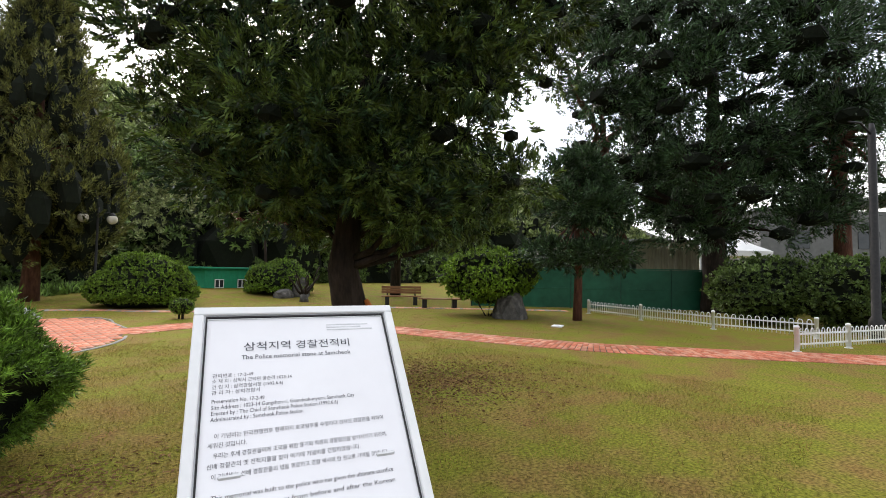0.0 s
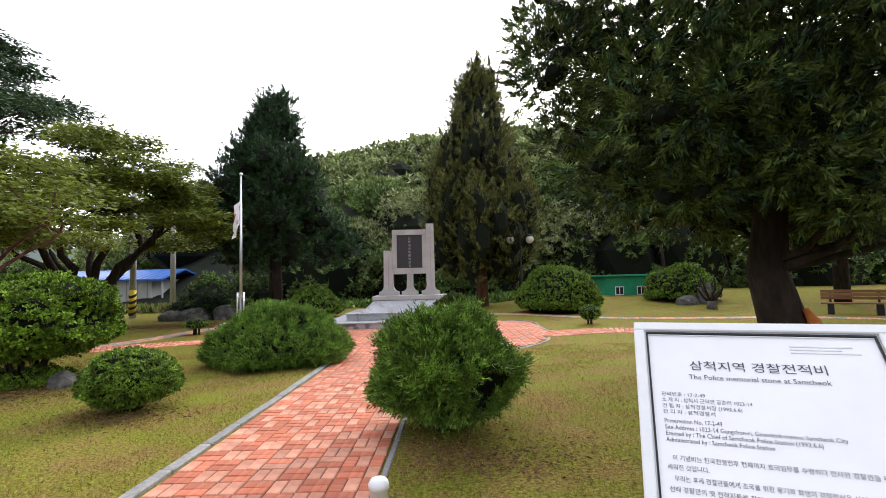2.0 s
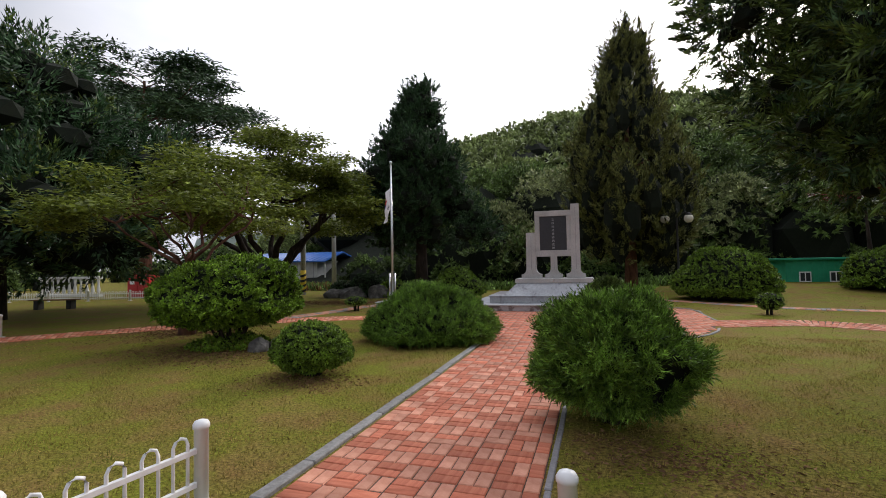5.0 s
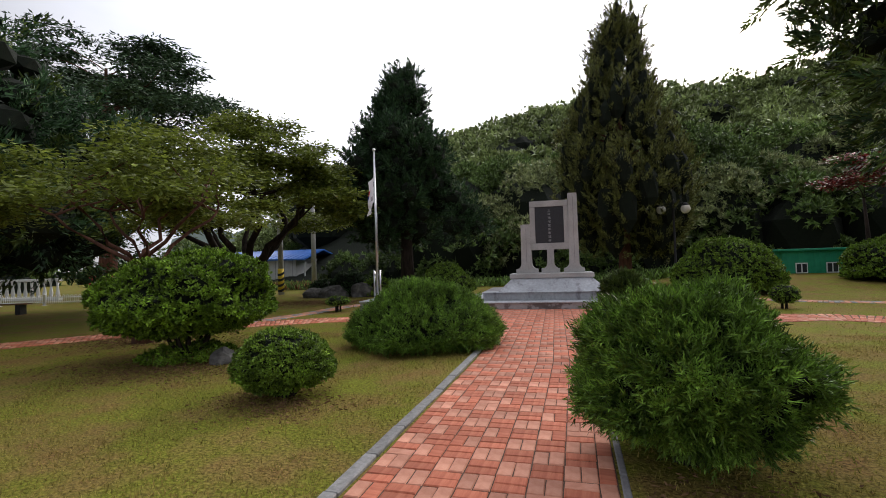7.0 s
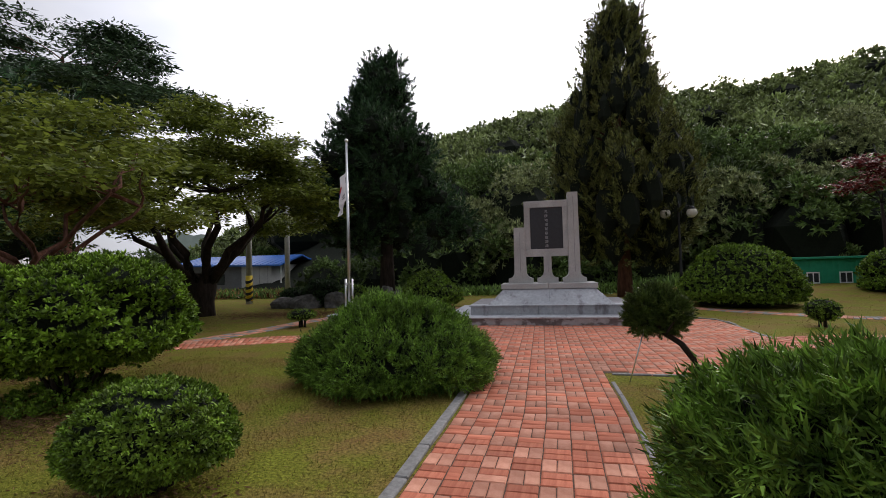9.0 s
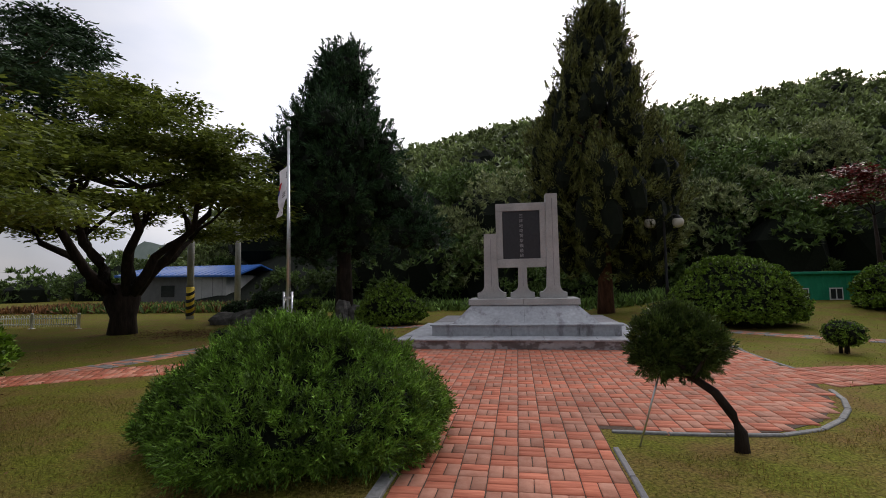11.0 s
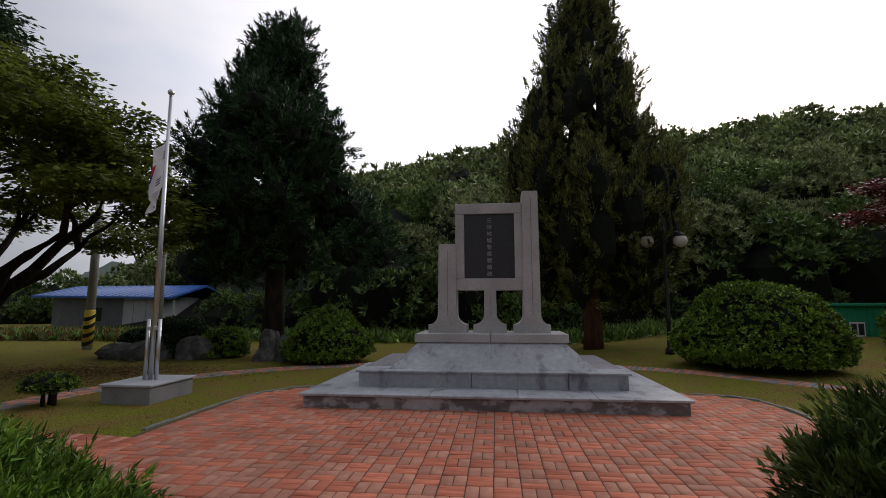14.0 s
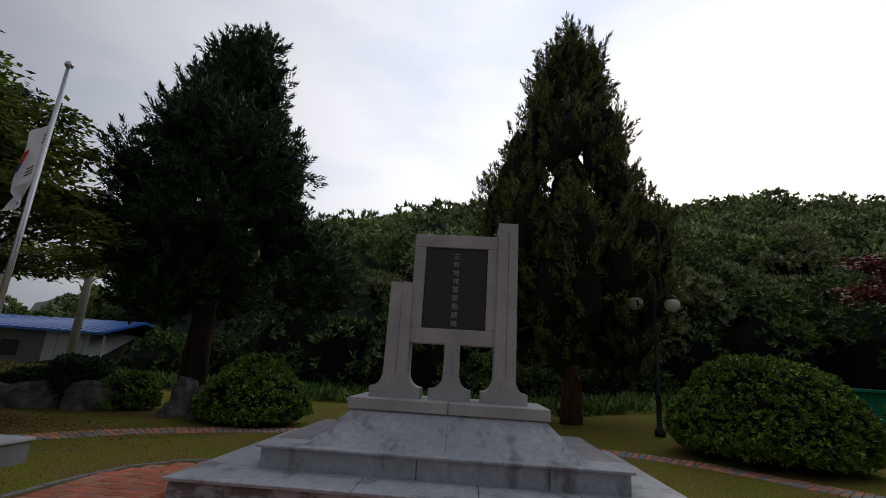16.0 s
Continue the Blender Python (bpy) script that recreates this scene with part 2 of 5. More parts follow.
def tube(bm, points, radii, sides=8):
    """A tapered tube along points."""
    rings = []
    pts = [Vector(p) for p in points]
    for i, p in enumerate(pts):
        d = (pts[min(i + 1, len(pts) - 1)] - pts[max(i - 1, 0)]).normalized()
        a = d.orthogonal().normalized() if abs(d.z) < 0.9 else Vector((1, 0, 0)).cross(d).normalized()
        b = d.cross(a)
        rings.append([bm.verts.new(p + (a * math.cos(2 * math.pi * k / sides) + b * math.sin(2 * math.pi * k / sides)) * radii[i]) for k in range(sides)])
    for r0, r1 in zip(rings, rings[1:]):
        for k in range(sides):
            bm.faces.new((r0[k], r0[(k + 1) % sides], r1[(k + 1) % sides], r1[k])).smooth = True
    bm.faces.new(list(reversed(rings[0])))
    bm.faces.new(rings[-1])


def tube_part(name, points, radii, mat, parent, sides=8, label=""):
    bm = bmesh.new()
    tube(bm, points, radii, sides)
    return part(name, bm, mat, parent, label)


def revolve(bm, profile, sides=16, centre=(0, 0, 0)):
    """A turned solid from (radius, height) pairs."""
    cx, cy, cz = centre
    rings = [[bm.verts.new((cx + r * math.cos(2 * math.pi * k / sides), cy + r * math.sin(2 * math.pi * k / sides), cz + z)) for k in range(sides)] for r, z in profile]
    for r0, r1 in zip(rings, rings[1:]):
        for k in range(sides):
            bm.faces.new((r0[k], r0[(k + 1) % sides], r1[(k + 1) % sides], r1[k])).smooth = True
    bm.faces.new(list(reversed(rings[0])))
    bm.faces.new(rings[-1])


def prism(bm, outline, z0, z1):
    """An upright solid over a flat outline of (x, y), counter-clockwise."""
    low = [bm.verts.new((x, y, z0)) for x, y in outline]
    top = [bm.verts.new((x, y, z1)) for x, y in outline]
    n = len(outline)
    for k in range(n):
        bm.faces.new((low[k], low[(k + 1) % n], top[(k + 1) % n], top[k]))
    bm.faces.new(top)
    bm.faces.new(list(reversed(low)))


def mesh_from_arrays(name, verts, faces, mat, parent=None, smooth=False):
    """A mesh of quads from numpy arrays."""
    me = bpy.data.meshes.new(name)
    me.vertices.add(len(verts))
    me.vertices.foreach_set("co", np.ascontiguousarray(verts, dtype=np.float32).ravel())
    k = faces.shape[1]
    me.loops.add(len(faces) * k)
    me.loops.foreach_set("vertex_index", np.ascontiguousarray(faces, dtype=np.int32).ravel())
    me.polygons.add(len(faces))
    me.polygons.foreach_set("loop_start", np.arange(0, len(faces) * k, k, dtype=np.int32))
    me.update(calc_edges=True)
    me.materials.append(mat)
    ob = new(name, me)
    if parent is not None:
        ob.parent = parent
    return ob


def text_mesh(name, body, size, mat, parent, m, align="LEFT", depth=0.0):
    cu = bpy.data.curves.new(name, "FONT")
    cu.body, cu.size, cu.align_x, cu.extrude = body, size, align, depth
    cu.resolution_u = 2
    tmp = bpy.data.objects.new(name, cu)
    me = bpy.data.meshes.new_from_object(tmp)
    bpy.data.objects.remove(tmp)
    me.materials.clear()
    me.materials.append(mat)
    ob = new(name, me)
    ob.parent = parent
    ob.matrix_basis = m
    return ob


def unit(v):
    return v / np.maximum(np.linalg.norm(v, axis=-1, keepdims=True), 1e-9)


def leaves(name, at, way, length, width, mat, parent, rng):
    """Many small leaves: each a kite that starts at a point and grows along its way."""
    n = len(at)
    way = unit(way)
    side = unit(np.cross(way, rng.normal(size=(n, 3))))
    lift = np.cross(side, way)
    ln = (length * rng.uniform(0.65, 1.35, (n, 1)))
    wd = (width * rng.uniform(0.65, 1.35, (n, 1)))
    mid = at + way * ln * 0.45 + lift * wd * 0.25
    v = np.stack([at, mid + side * wd * 0.5, at + way * ln, mid - side * wd * 0.5], axis=1).reshape(-1, 3)
    f = np.arange(4 * n).reshape(n, 4)
    return mesh_from_arrays(name, v, f, mat, parent)


def blades(name, at, way, side, ln, wd, mat, parent):
    """Small scale leaves, each one pointed blade."""
    v = np.stack([at - side * wd * 0.5, at + side * wd * 0.5, at + way * ln], axis=1).reshape(-1, 3)
    return mesh_from_arrays(name, v, np.arange(len(v)).reshape(-1, 3), mat, parent)


def kites(name, at, way, side, ln, wd, mat, parent, cup=0.2):
    """Leaves with a given lie: each starts at a point, grows along its way and spreads along its side."""
    lift = np.cross(side, way)
    mid = at + way * ln * 0.5 + lift * wd * cup
    v = np.stack([at, mid + side * wd * 0.5, at + way * ln, mid - side * wd * 0.5], axis=1).reshape(-1, 3)
    return mesh_from_arrays(name, v, np.arange(len(v)).reshape(-1, 4), mat, parent)


def around(axis, per, rng):
    """For each axis, per directions evenly round it, with their axes repeated."""
    a = np.repeat(unit(axis), per, axis=0)
    u = unit(np.cross(a, np.where(np.abs(a[:, 2:3]) < 0.9, np.array([[0, 0, 1.0]]), np.array([[1.0, 0, 0]]))))
    w = np.cross(a, u)
    n = len(axis)
    t = (np.tile(np.arange(per) * 2.39996, n) + np.repeat(rng.uniform(0, 6.28, n), per))[:, None]
    return a, u * np.cos(t) + w * np.sin(t)


def rosettes(name, at, axis, per, leaf, wide, mat, parent, rng, open_=0.8, far=False):
    """Whorls of leaves that open round the end of each twig."""
    a, rad = around(axis, per, rng)
    n = len(a)
    rank = np.tile(np.linspace(1, 0.25, per), len(at))[:, None]
    way = unit(rad * open_ * rank + a * (1.15 - 0.75 * rank) + rng.normal(size=(n, 3)) * 0.16)
    side = unit(np.cross(a, way))
    size = np.repeat(rng.uniform(0.75, 1.25, (len(at), 1)), per, axis=0) * rng.uniform(0.8, 1.2, (n, 1))
    start = np.repeat(at, per, axis=0) + rad * leaf * 0.06
    if far:
        return blades(name, start, way, side, leaf * size, wide * size, mat, parent)
    return kites(name, start, way, side, leaf * size, wide * size, mat, parent, -0.2)


def flames(name, at, axis, per, length, radius, leaf, wide, mat, parent, rng, flare=0.55):
    """Pointed sprays: scale leaves laid like a shell round each twig, closing to a tip."""
    a, rad = around(axis, per, rng)
    n = len(a)
    k = (np.tile((np.arange(per) + 0.5) / per, len(at)) + rng.normal(size=n) * 0.05).clip(0, 1)[:, None]
    size = np.repeat(rng.uniform(0.6, 1.4, (len(at), 1)), per, axis=0)
    start = np.repeat(at, per, axis=0) + a * length * size * k + rad * radius * size * (1 - k) ** 0.7
    way = unit(a + rad * flare * (1 - 0.6 * k) + rng.normal(size=(n, 3)) * 0.28)
    side = unit(np.cross(rad, way) + rng.normal(size=(n, 3)) * 0.25)
    side = unit(side - way * np.sum(side * way, axis=1, keepdims=True))
    return blades(name, start, way, side, leaf * rng.uniform(0.7, 1.3, (n, 1)), wide * rng.uniform(0.7, 1.3, (n, 1)), mat, parent)


def pads(name, at, per, spread, leaf, wide, mat, parent, rng, droop=0.2):
    """Broad leaves lying in loose level sprays round each point."""
    n = len(at) * per
    off = rng.normal(size=(n, 3)) * np.array([spread, spread, spread * 0.35])
    way = unit(off * np.array([1, 1, 0.3]) / spread + rng.normal(size=(n, 3)) * np.array([0.6, 0.6, 0.25]) - np.array([0, 0, droop]))
    side = unit(np.cross(way, np.array([0, 0, 1.0]) + rng.normal(size=(n, 3)) * 0.45))
    return kites(name, np.repeat(at, per, axis=0) + off, way, side, leaf * rng.uniform(0.65, 1.35, (n, 1)), wide * rng.uniform(0.65, 1.35, (n, 1)), mat, parent, -0.15)


def lumps(p, seed, scale):
    """Smooth uneven values between about -1 and 1 at points."""
    r = np.random.default_rng(seed)
    out = np.zeros(len(p))
    for k in range(7):
        f = unit(r.normal(size=3)) * scale * r.uniform(0.7, 1.6)
        out += np.sin(p @ f + r.uniform(0, 6.28))
    return out / 2.6


def on_lobes(lobes, count, rng, flat=0.15):
    """Points on the upper and outer shells of ellipsoid lobes (x, y, z, rx, ry, rz), shared out by their size."""
    lobes = np.asarray(lobes, dtype=float)
    area = lobes[:, 3] * lobes[:, 4] + lobes[:, 3] * lobes[:, 5]
    pick = rng.choice(len(lobes), size=count, p=area / area.sum())
    d = unit(rng.normal(size=(count, 3)) + np.array([0, 0, flat]))
    r = rng.uniform(0.62, 1.05, (count, 1))
    return lobes[pick, :3] + d * r * lobes[pick, 3:], d


def ground_z(x, y):
    def ease(a, b, v):
        k = np.clip((v - a) / (b - a), 0, 1)
        return k * k * (3 - 2 * k)
    return 0.45 * ease(18.5, 27, y) * ease(1.5, 7, x)


# ---- ground ----
gx = np.concatenate([np.linspace(-600, -60, 10), np.linspace(-50, 50, 101), np.linspace(60, 600, 10)])
gy = np.concatenate([np.linspace(-600, -40, 8), np.linspace(-30, 60, 91), np.linspace(70, 700, 10)])
GX, GY = np.meshgrid(gx, gy)
gv = np.stack([GX, GY, ground_z(GX, GY)], axis=-1).reshape(-1, 3)
nx = len(gx)
gi = (np.arange(len(gy) - 1)[:, None] * nx + np.arange(nx - 1)[None, :]).ravel()
ground = mesh_from_arrays("ground", gv, np.stack([gi, gi + 1, gi + nx + 1, gi + nx], axis=1), LAWN)
tagged(ground, "patchy green and brown mown lawn", "lawn", kind="structure")


# ---- brick paths and plaza ----
CELL = 0.222
PLAZA = [(-0.39, -0.6), (-0.39, 9.9), (0.3, 9.87), (1.2, 9.95), (1.8, 10.35), (2.35, 11.1), (2.7, 12.0), (2.95, 12.9), (3.0, 14.6), (3.1, 15.5), (2.9, 16.2),
         (2.0, 16.6), (-4.2, 16.6), (-4.75, 16.1), (-5.0, 15.0), (-5.0, 13.2), (-4.85, 12.2), (-4.4, 11.1), (-3.9, 10.35), (-3.3, 9.95), (-2.4, 9.87), (-2.06, 9.9), (-2.06, -0.6)]


def slant(y):
    """How far the entrance path drifts sideways towards the road."""
    return -0.04 * np.clip(8.0 - y, 0, 9)


def inside(x, y, poly):
    hit = False
    for (x0, y0), (x1, y1) in zip(poly, poly[1:] + poly[:1]):
        if (y0 > y) != (y1 > y) and x < (x1 - x0) * (y - y0) / (y1 - y0) + x0:
            hit = not hit
    return hit


def brick_arrays(w, d, h, c=0.006):
    """A paver with chamfered upper edges; its own middle at the top's height zero."""
    x, y = w / 2, d / 2
    v = [(-x, -y, -h), (x, -y, -h), (x, y, -h), (-x, y, -h), (-x, -y, -c), (x, -y, -c), (x, y, -c), (-x, y, -c),
         (-x + c, -y + c, 0), (x - c, -y + c, 0), (x - c, y - c, 0), (-x + c, y - c, 0)]
    f = [(0, 1, 5, 4), (1, 2, 6, 5), (2, 3, 7, 6), (3, 0, 4, 7), (4, 5, 9, 8), (5, 6, 10, 9), (6, 7, 11, 10), (7, 4, 8, 11), (8, 9, 10, 11)]
    return np.array(v), np.array(f)


plaza = thing("pavement", (0, 0, 0), "red clay brick pavement in basket weave with granite kerb", "pavement", kind="structure")
bm = bmesh.new()
outline = [(-0.39, 8.0) if k == 1 else p for k, p in enumerate(PLAZA[:1] + [None] + PLAZA[1:])]
outline = outline[:-1] + [(-2.06, 8.0)] + outline[-1:]
prism(bm, [(float(x + slant(y)), y) for x, y in outline], -0.05, 0.004)
part("bed", bm, JOINT, plaza)

BV, BF = brick_arrays(0.1045, 0.2125, 0.05, 0.007)
brick_mesh = {}
for key, mat in (("red", BRICK_RED), ("tan", BRICK_TAN)):
    me = bpy.data.meshes.new("brick")
    me.from_pydata([tuple(v) for v in BV], [], [tuple(f) for f in BF])
    me.materials.append(mat)
    brick_mesh[key] = me
bulk = {"red": [], "tan": []}
rng = np.random.default_rng(5)
single = 0
for i in range(-24, 25):
    for j in range(-3, 76):
        cx, cy = -2.06 + CELL * (i + 0.5), CELL * (j + 0.5)
        key = "red" if (i + j) % 2 else "tan"
        half = i == 7 and cy < 9.9
        for s in ((-1,) if half else (-1, 1)):
            along = key == "tan" or half
            x, y = (cx + s * CELL / 4, cy) if along else (cx, cy + s * CELL / 4)
            if not inside(x, y, PLAZA) or (-3.6 < x < 1.5 and 15.0 < y):
                continue
            use = key if rng.random() > 0.06 else ("tan" if key == "red" else "red")
            spot = (float(x + slant(y)), y, 0.012 + rng.normal() * 0.0016, rng.normal() * 0.5, rng.normal() * 0.5, (0 if along else 90) + rng.normal() * 0.7 - (2.3 if y < 8 else 0))
            if x > -2.1 and 3.2 < y < 7.2 and single < 300:
                ob = new("brick", brick_mesh[use])
                ob.parent = plaza
                ob.matrix_basis = pose(*spot)
                single += 1
            else:
                bulk[use].append(spot)


def bulk_bricks(name, spots, mat, parent):
    if not spots:
        return
    V = []
    for s in spots:
        m = np.array(pose(*s))
        V.append(BV @ m[:3, :3].T + m[:3, 3])
    n = len(V)
    F = (BF[None] + (np.arange(n) * len(BV))[:, None, None]).reshape(-1, 4)
    ob = mesh_from_arrays(name, np.concatenate(V), F, mat, parent)
    ob["kind"] = "stuff"


bulk_bricks("bricks", bulk["red"], BRICK_RED, plaza)
bulk_bricks("bricks", bulk["tan"], BRICK_TAN, plaza)


def smooth_line(points, step=0.3):
    """Points at even steps along a rounded line."""
    p = np.array(points, dtype=float)
    p = np.vstack([2 * p[0] - p[1], p, 2 * p[-1] - p[-2]])
    out = []
    for k in range(1, len(p) - 2):
        a, b, c, d = p[k - 1:k + 3]
        for t in np.linspace(0, 1, 24, endpoint=False):
            out.append(0.5 * (2 * b + (c - a) * t + (2 * a - 5 * b + 4 * c - d) * t * t + (3 * b - a - 3 * c + d) * t ** 3))
    out = np.array(out + [p[-2]])
    s = np.concatenate([[0], np.cumsum(np.linalg.norm(np.diff(out, axis=0), axis=1))])
    q = np.arange(0, s[-1], step)
    return np.stack([np.interp(q, s, out[:, 0]), np.interp(q, s, out[:, 1])], axis=1)


def kerb_row(parent, points, length, width, top, mat, rng):
    line = smooth_line(points, length)
    shared = {}
    for a, b in zip(line, line[1:]):
        d = b - a
        n = math.hypot(*d)
        key = round(n, 2)
        if key not in shared:
            bm = bmesh.new()
            box(bm, -n / 2 + 0.004, n / 2 - 0.004, -width / 2, width / 2, -0.12, top, 0.008)
            me = bpy.data.meshes.new("kerb_stone")
            bm.to_mesh(me)
            bm.free()
            me.materials.append(mat)
            shared[key] = me
        ob = new("kerb_stone", shared[key])
        ob.parent = parent
        c = (a + b) / 2
        ob.matrix_basis = pose(c[0], c[1], float(ground_z(c[0], c[1])) + rng.normal() * 0.004, rng.normal(), rng.normal() * 0.3, math.degrees(math.atan2(d[1], d[0])) + rng.normal() * 0.5)


krng = np.random.default_rng(8)
kerb_row(plaza, [(-2.4, 1.6), (-2.34, 3), (-2.25, 5.2), (-2.14, 8), (-2.12, 9.6)], 0.6, 0.1, 0.03, KERB, krng)
kerb_row(plaza, [(-0.6, 1.6), (-0.55, 3), (-0.46, 5.2), (-0.35, 8), (-0.35, 9.75)], 0.6, 0.05, 0.008, GRANITE_DARK, krng)
kerb_row(plaza, [(-0.3, 9.82), (0.4, 9.8), (1.25, 9.88), (1.9, 10.3), (2.45, 11.05), (2.78, 12.0)], 0.5, 0.06, 0.02, KERB, krng)
kerb_row(plaza, [(3.02, 13.1), (3.06, 14.6), (3.16, 15.5), (2.95, 16.3), (2.0, 16.68)], 0.5, 0.06, 0.02, KERB, krng)
kerb_row(plaza, [(-4.2, 16.68), (-4.8, 16.2), (-5.06, 15.0), (-5.06, 13.3)], 0.5, 0.06, 0.02, KERB, krng)


def ribbon_path(name, points, width, label, mats, seed, across=5, edge=True):
    """A footpath of bricks laid in rows across a winding line."""
    rr = np.random.default_rng(seed)
    road = thing(name, (0, 0, 0), label, "footpath", kind="structure")
    line = smooth_line(points, 0.115)
    fine = smooth_line(points, 0.5)
    tan = unit(np.gradient(fine, axis=0))
    nor = np.stack([-tan[:, 1], tan[:, 0]], axis=1)
    l, r = fine + nor * width / 2, fine - nor * width / 2
    n = len(fine)
    v = np.concatenate([np.column_stack([q, ground_z(q[:, 0], q[:, 1]) + 0.005]) for q in (l, r)])
    k = np.arange(n - 1)
    mesh_from_arrays("bed", v, np.stack([k + n, k + n + 1, k + 1, k], axis=1), JOINT, road)
    spots = {0: [], 1: []}
    t = unit(np.gradient(line, axis=0))
    for q, d in zip(line, t):
        ang = math.degrees(math.atan2(d[1], d[0]))
        off = rr.random() * 0.1
        for s in range(across):
            e = -width / 2 + (s + 0.5) * width / across
            x, y = q[0] - d[1] * e, q[1] + d[0] * e
            spots[int(rr.random() < 0.4)].append((x, y, float(ground_z(x, y)) + 0.013 + rr.normal() * 0.002, rr.normal() * 0.6, rr.normal() * 0.6, ang + rr.normal()))
    for key in (0, 1):
        bulk_bricks("bricks", spots[key], mats[key], road)
    return road


ribbon_path("footpath", [(2.75, 12.45), (3.6, 12.75), (4.8, 12.9), (6.2, 12.0), (7.6, 9.9), (8.3, 7.2), (9.1, 4.6), (10.1, 2.85), (11.4, 0.95), (12.6, -0.8)], 1.15,
            "narrow curving red brick footpath across the lawn", (BRICK_RED, BRICK_TAN), 3)
ribbon_path("footpath", [(-4.85, 12.7), (-6.0, 12.75), (-7.6, 12.2), (-9.4, 11.0), (-11.2, 9.3), (-12.9, 7.4), (-14.2, 5.8)], 1.0,
            "narrow curving red brick footpath through the lawn", (BRICK_RED, BRICK_TAN), 4)
ribbon_path("footpath", [(-8.8, 12.0), (-8.2, 14.2), (-7.85, 16.3), (-6.6, 18.3), (-4.6, 19.6), (-2.0, 20.3), (1.2, 20.1), (3.4, 19.2), (4.9, 17.6), (6.6, 16.4), (9.5, 15.6), (12.6, 14.6), (17.5, 9.4)], 0.6,
            "worn stone and brick footpath circling behind the monument", (BRICK_TAN, KERB), 6, across=3)

# road and kerb outside the fence
road = thing("road", (0, 0, 0), "grey asphalt road beside the park fence", "road", kind="structure")
bm = bmesh.new()
prism(bm, [(-60, 22.2), (-60, -60), (60, -60), (60, -14), (-0.4, -0.75), (-2.1, 0.55), (-4.2, 1.6)], -0.02, 0.006)
part("surface", bm, ASPHALT, road)
kerb_row(road, [(-40, 14.9), (-20, 7.45), (-9.9, 3.72), (-4.3, 1.68), (-2.5, 0.95), (-1.2, 0.1)], 1.0, 0.22, 0.1, KERB, krng)


# ---- monument ----
monument = thing("monument", (-1.04, 14.87, 0), "grey granite memorial with a black slate panel on stepped plinths", "monument")
MX, MY = 1.04, -14.87


def mbox(name, x0, x1, y0, y1, z0, z1, mat, bevel=0.008, label=""):
    return box_part(name, x0 + MX, x1 + MX, y0 + MY, y1 + MY, z0, z1, mat, monument, bevel, label)


mbox("lower_plinth", -3.70, 1.62, 14.91, 18.6, -0.02, 0.176, STAINED, label="pale granite plinth with dark weather stains")
edges_x = (-3.75, -1.86, -0.62, 0.45, 1.67)
for a, b in zip(edges_x, edges_x[1:]):
    mbox("slab", a + 0.003, b - 0.003, 14.87, 15.62, 0.178, 0.212, WORN_GRANITE, 0.005)
for a, b in ((15.622, 17.1), (17.106, 18.62)):
    mbox("slab", -3.75, -3.02, a, b, 0.178, 0.212, WORN_GRANITE, 0.005)
    mbox("slab", 0.97, 1.67, a, b, 0.178, 0.212, WORN_GRANITE, 0.005)
# Dark strip added as the shadow line below the overhanging slabs.
mbox("painted_shadow_strip", -3.735, 1.655, 14.895, 18.61, 0.1762, 0.1778, GRANITE_DARK, 0.0)
for a, b in ((-3.07, -1.303), (-1.297, 0.147), (0.153, 1.02)):
    mbox("middle_plinth", a, b, 15.55, 18.1, 0.2, 0.43, WORN_GRANITE)
for a, b in zip((-3.11, -1.75, -0.35, 1.06), (-1.75, -0.35, 1.06)):
    mbox("slab", a + 0.003, b - 0.003, 15.5, 16.05, 0.432, 0.462, WORN_GRANITE, 0.005)
for a, b in ((-3.11, -2.5), (0.45, 1.06)):
    mbox("slab", a, b, 16.056, 18.12, 0.432, 0.462, GRANITE_DARK, 0.005, "dark polished granite slab")
for x0, x1, t0, t1 in ((-2.62, -1.002, -2.24, -1.002), (-0.998, 0.62, -0.998, 0.22)):
    bm = bmesh.new()
    low = [bm.verts.new((x + MX, y + MY, 0.458)) for x, y in ((x0, 15.68), (x1, 15.68), (x1, 17.9), (x0, 17.9))]
    top = [bm.verts.new((x + MX, y + MY, 0.84)) for x, y in ((t0, 16.26), (t1, 16.26), (t1, 17.4), (t0, 17.4))]
    for k in range(4):
        bm.faces.new((low[k], low[(k + 1) % 4], top[(k + 1) % 4], top[k]))
    bm.faces.new(top)
    bm.faces.new(list(reversed(low)))
    part("sloped_base", bm, WORN_GRANITE, monument)
mbox("upper_slab", -2.3, -1.015, 16.22, 17.35, 0.842, 0.985, GRANITE_WARM)
mbox("upper_slab", -1.009, 0.28, 16.22, 17.35, 0.842, 0.985, GRANITE_WARM)


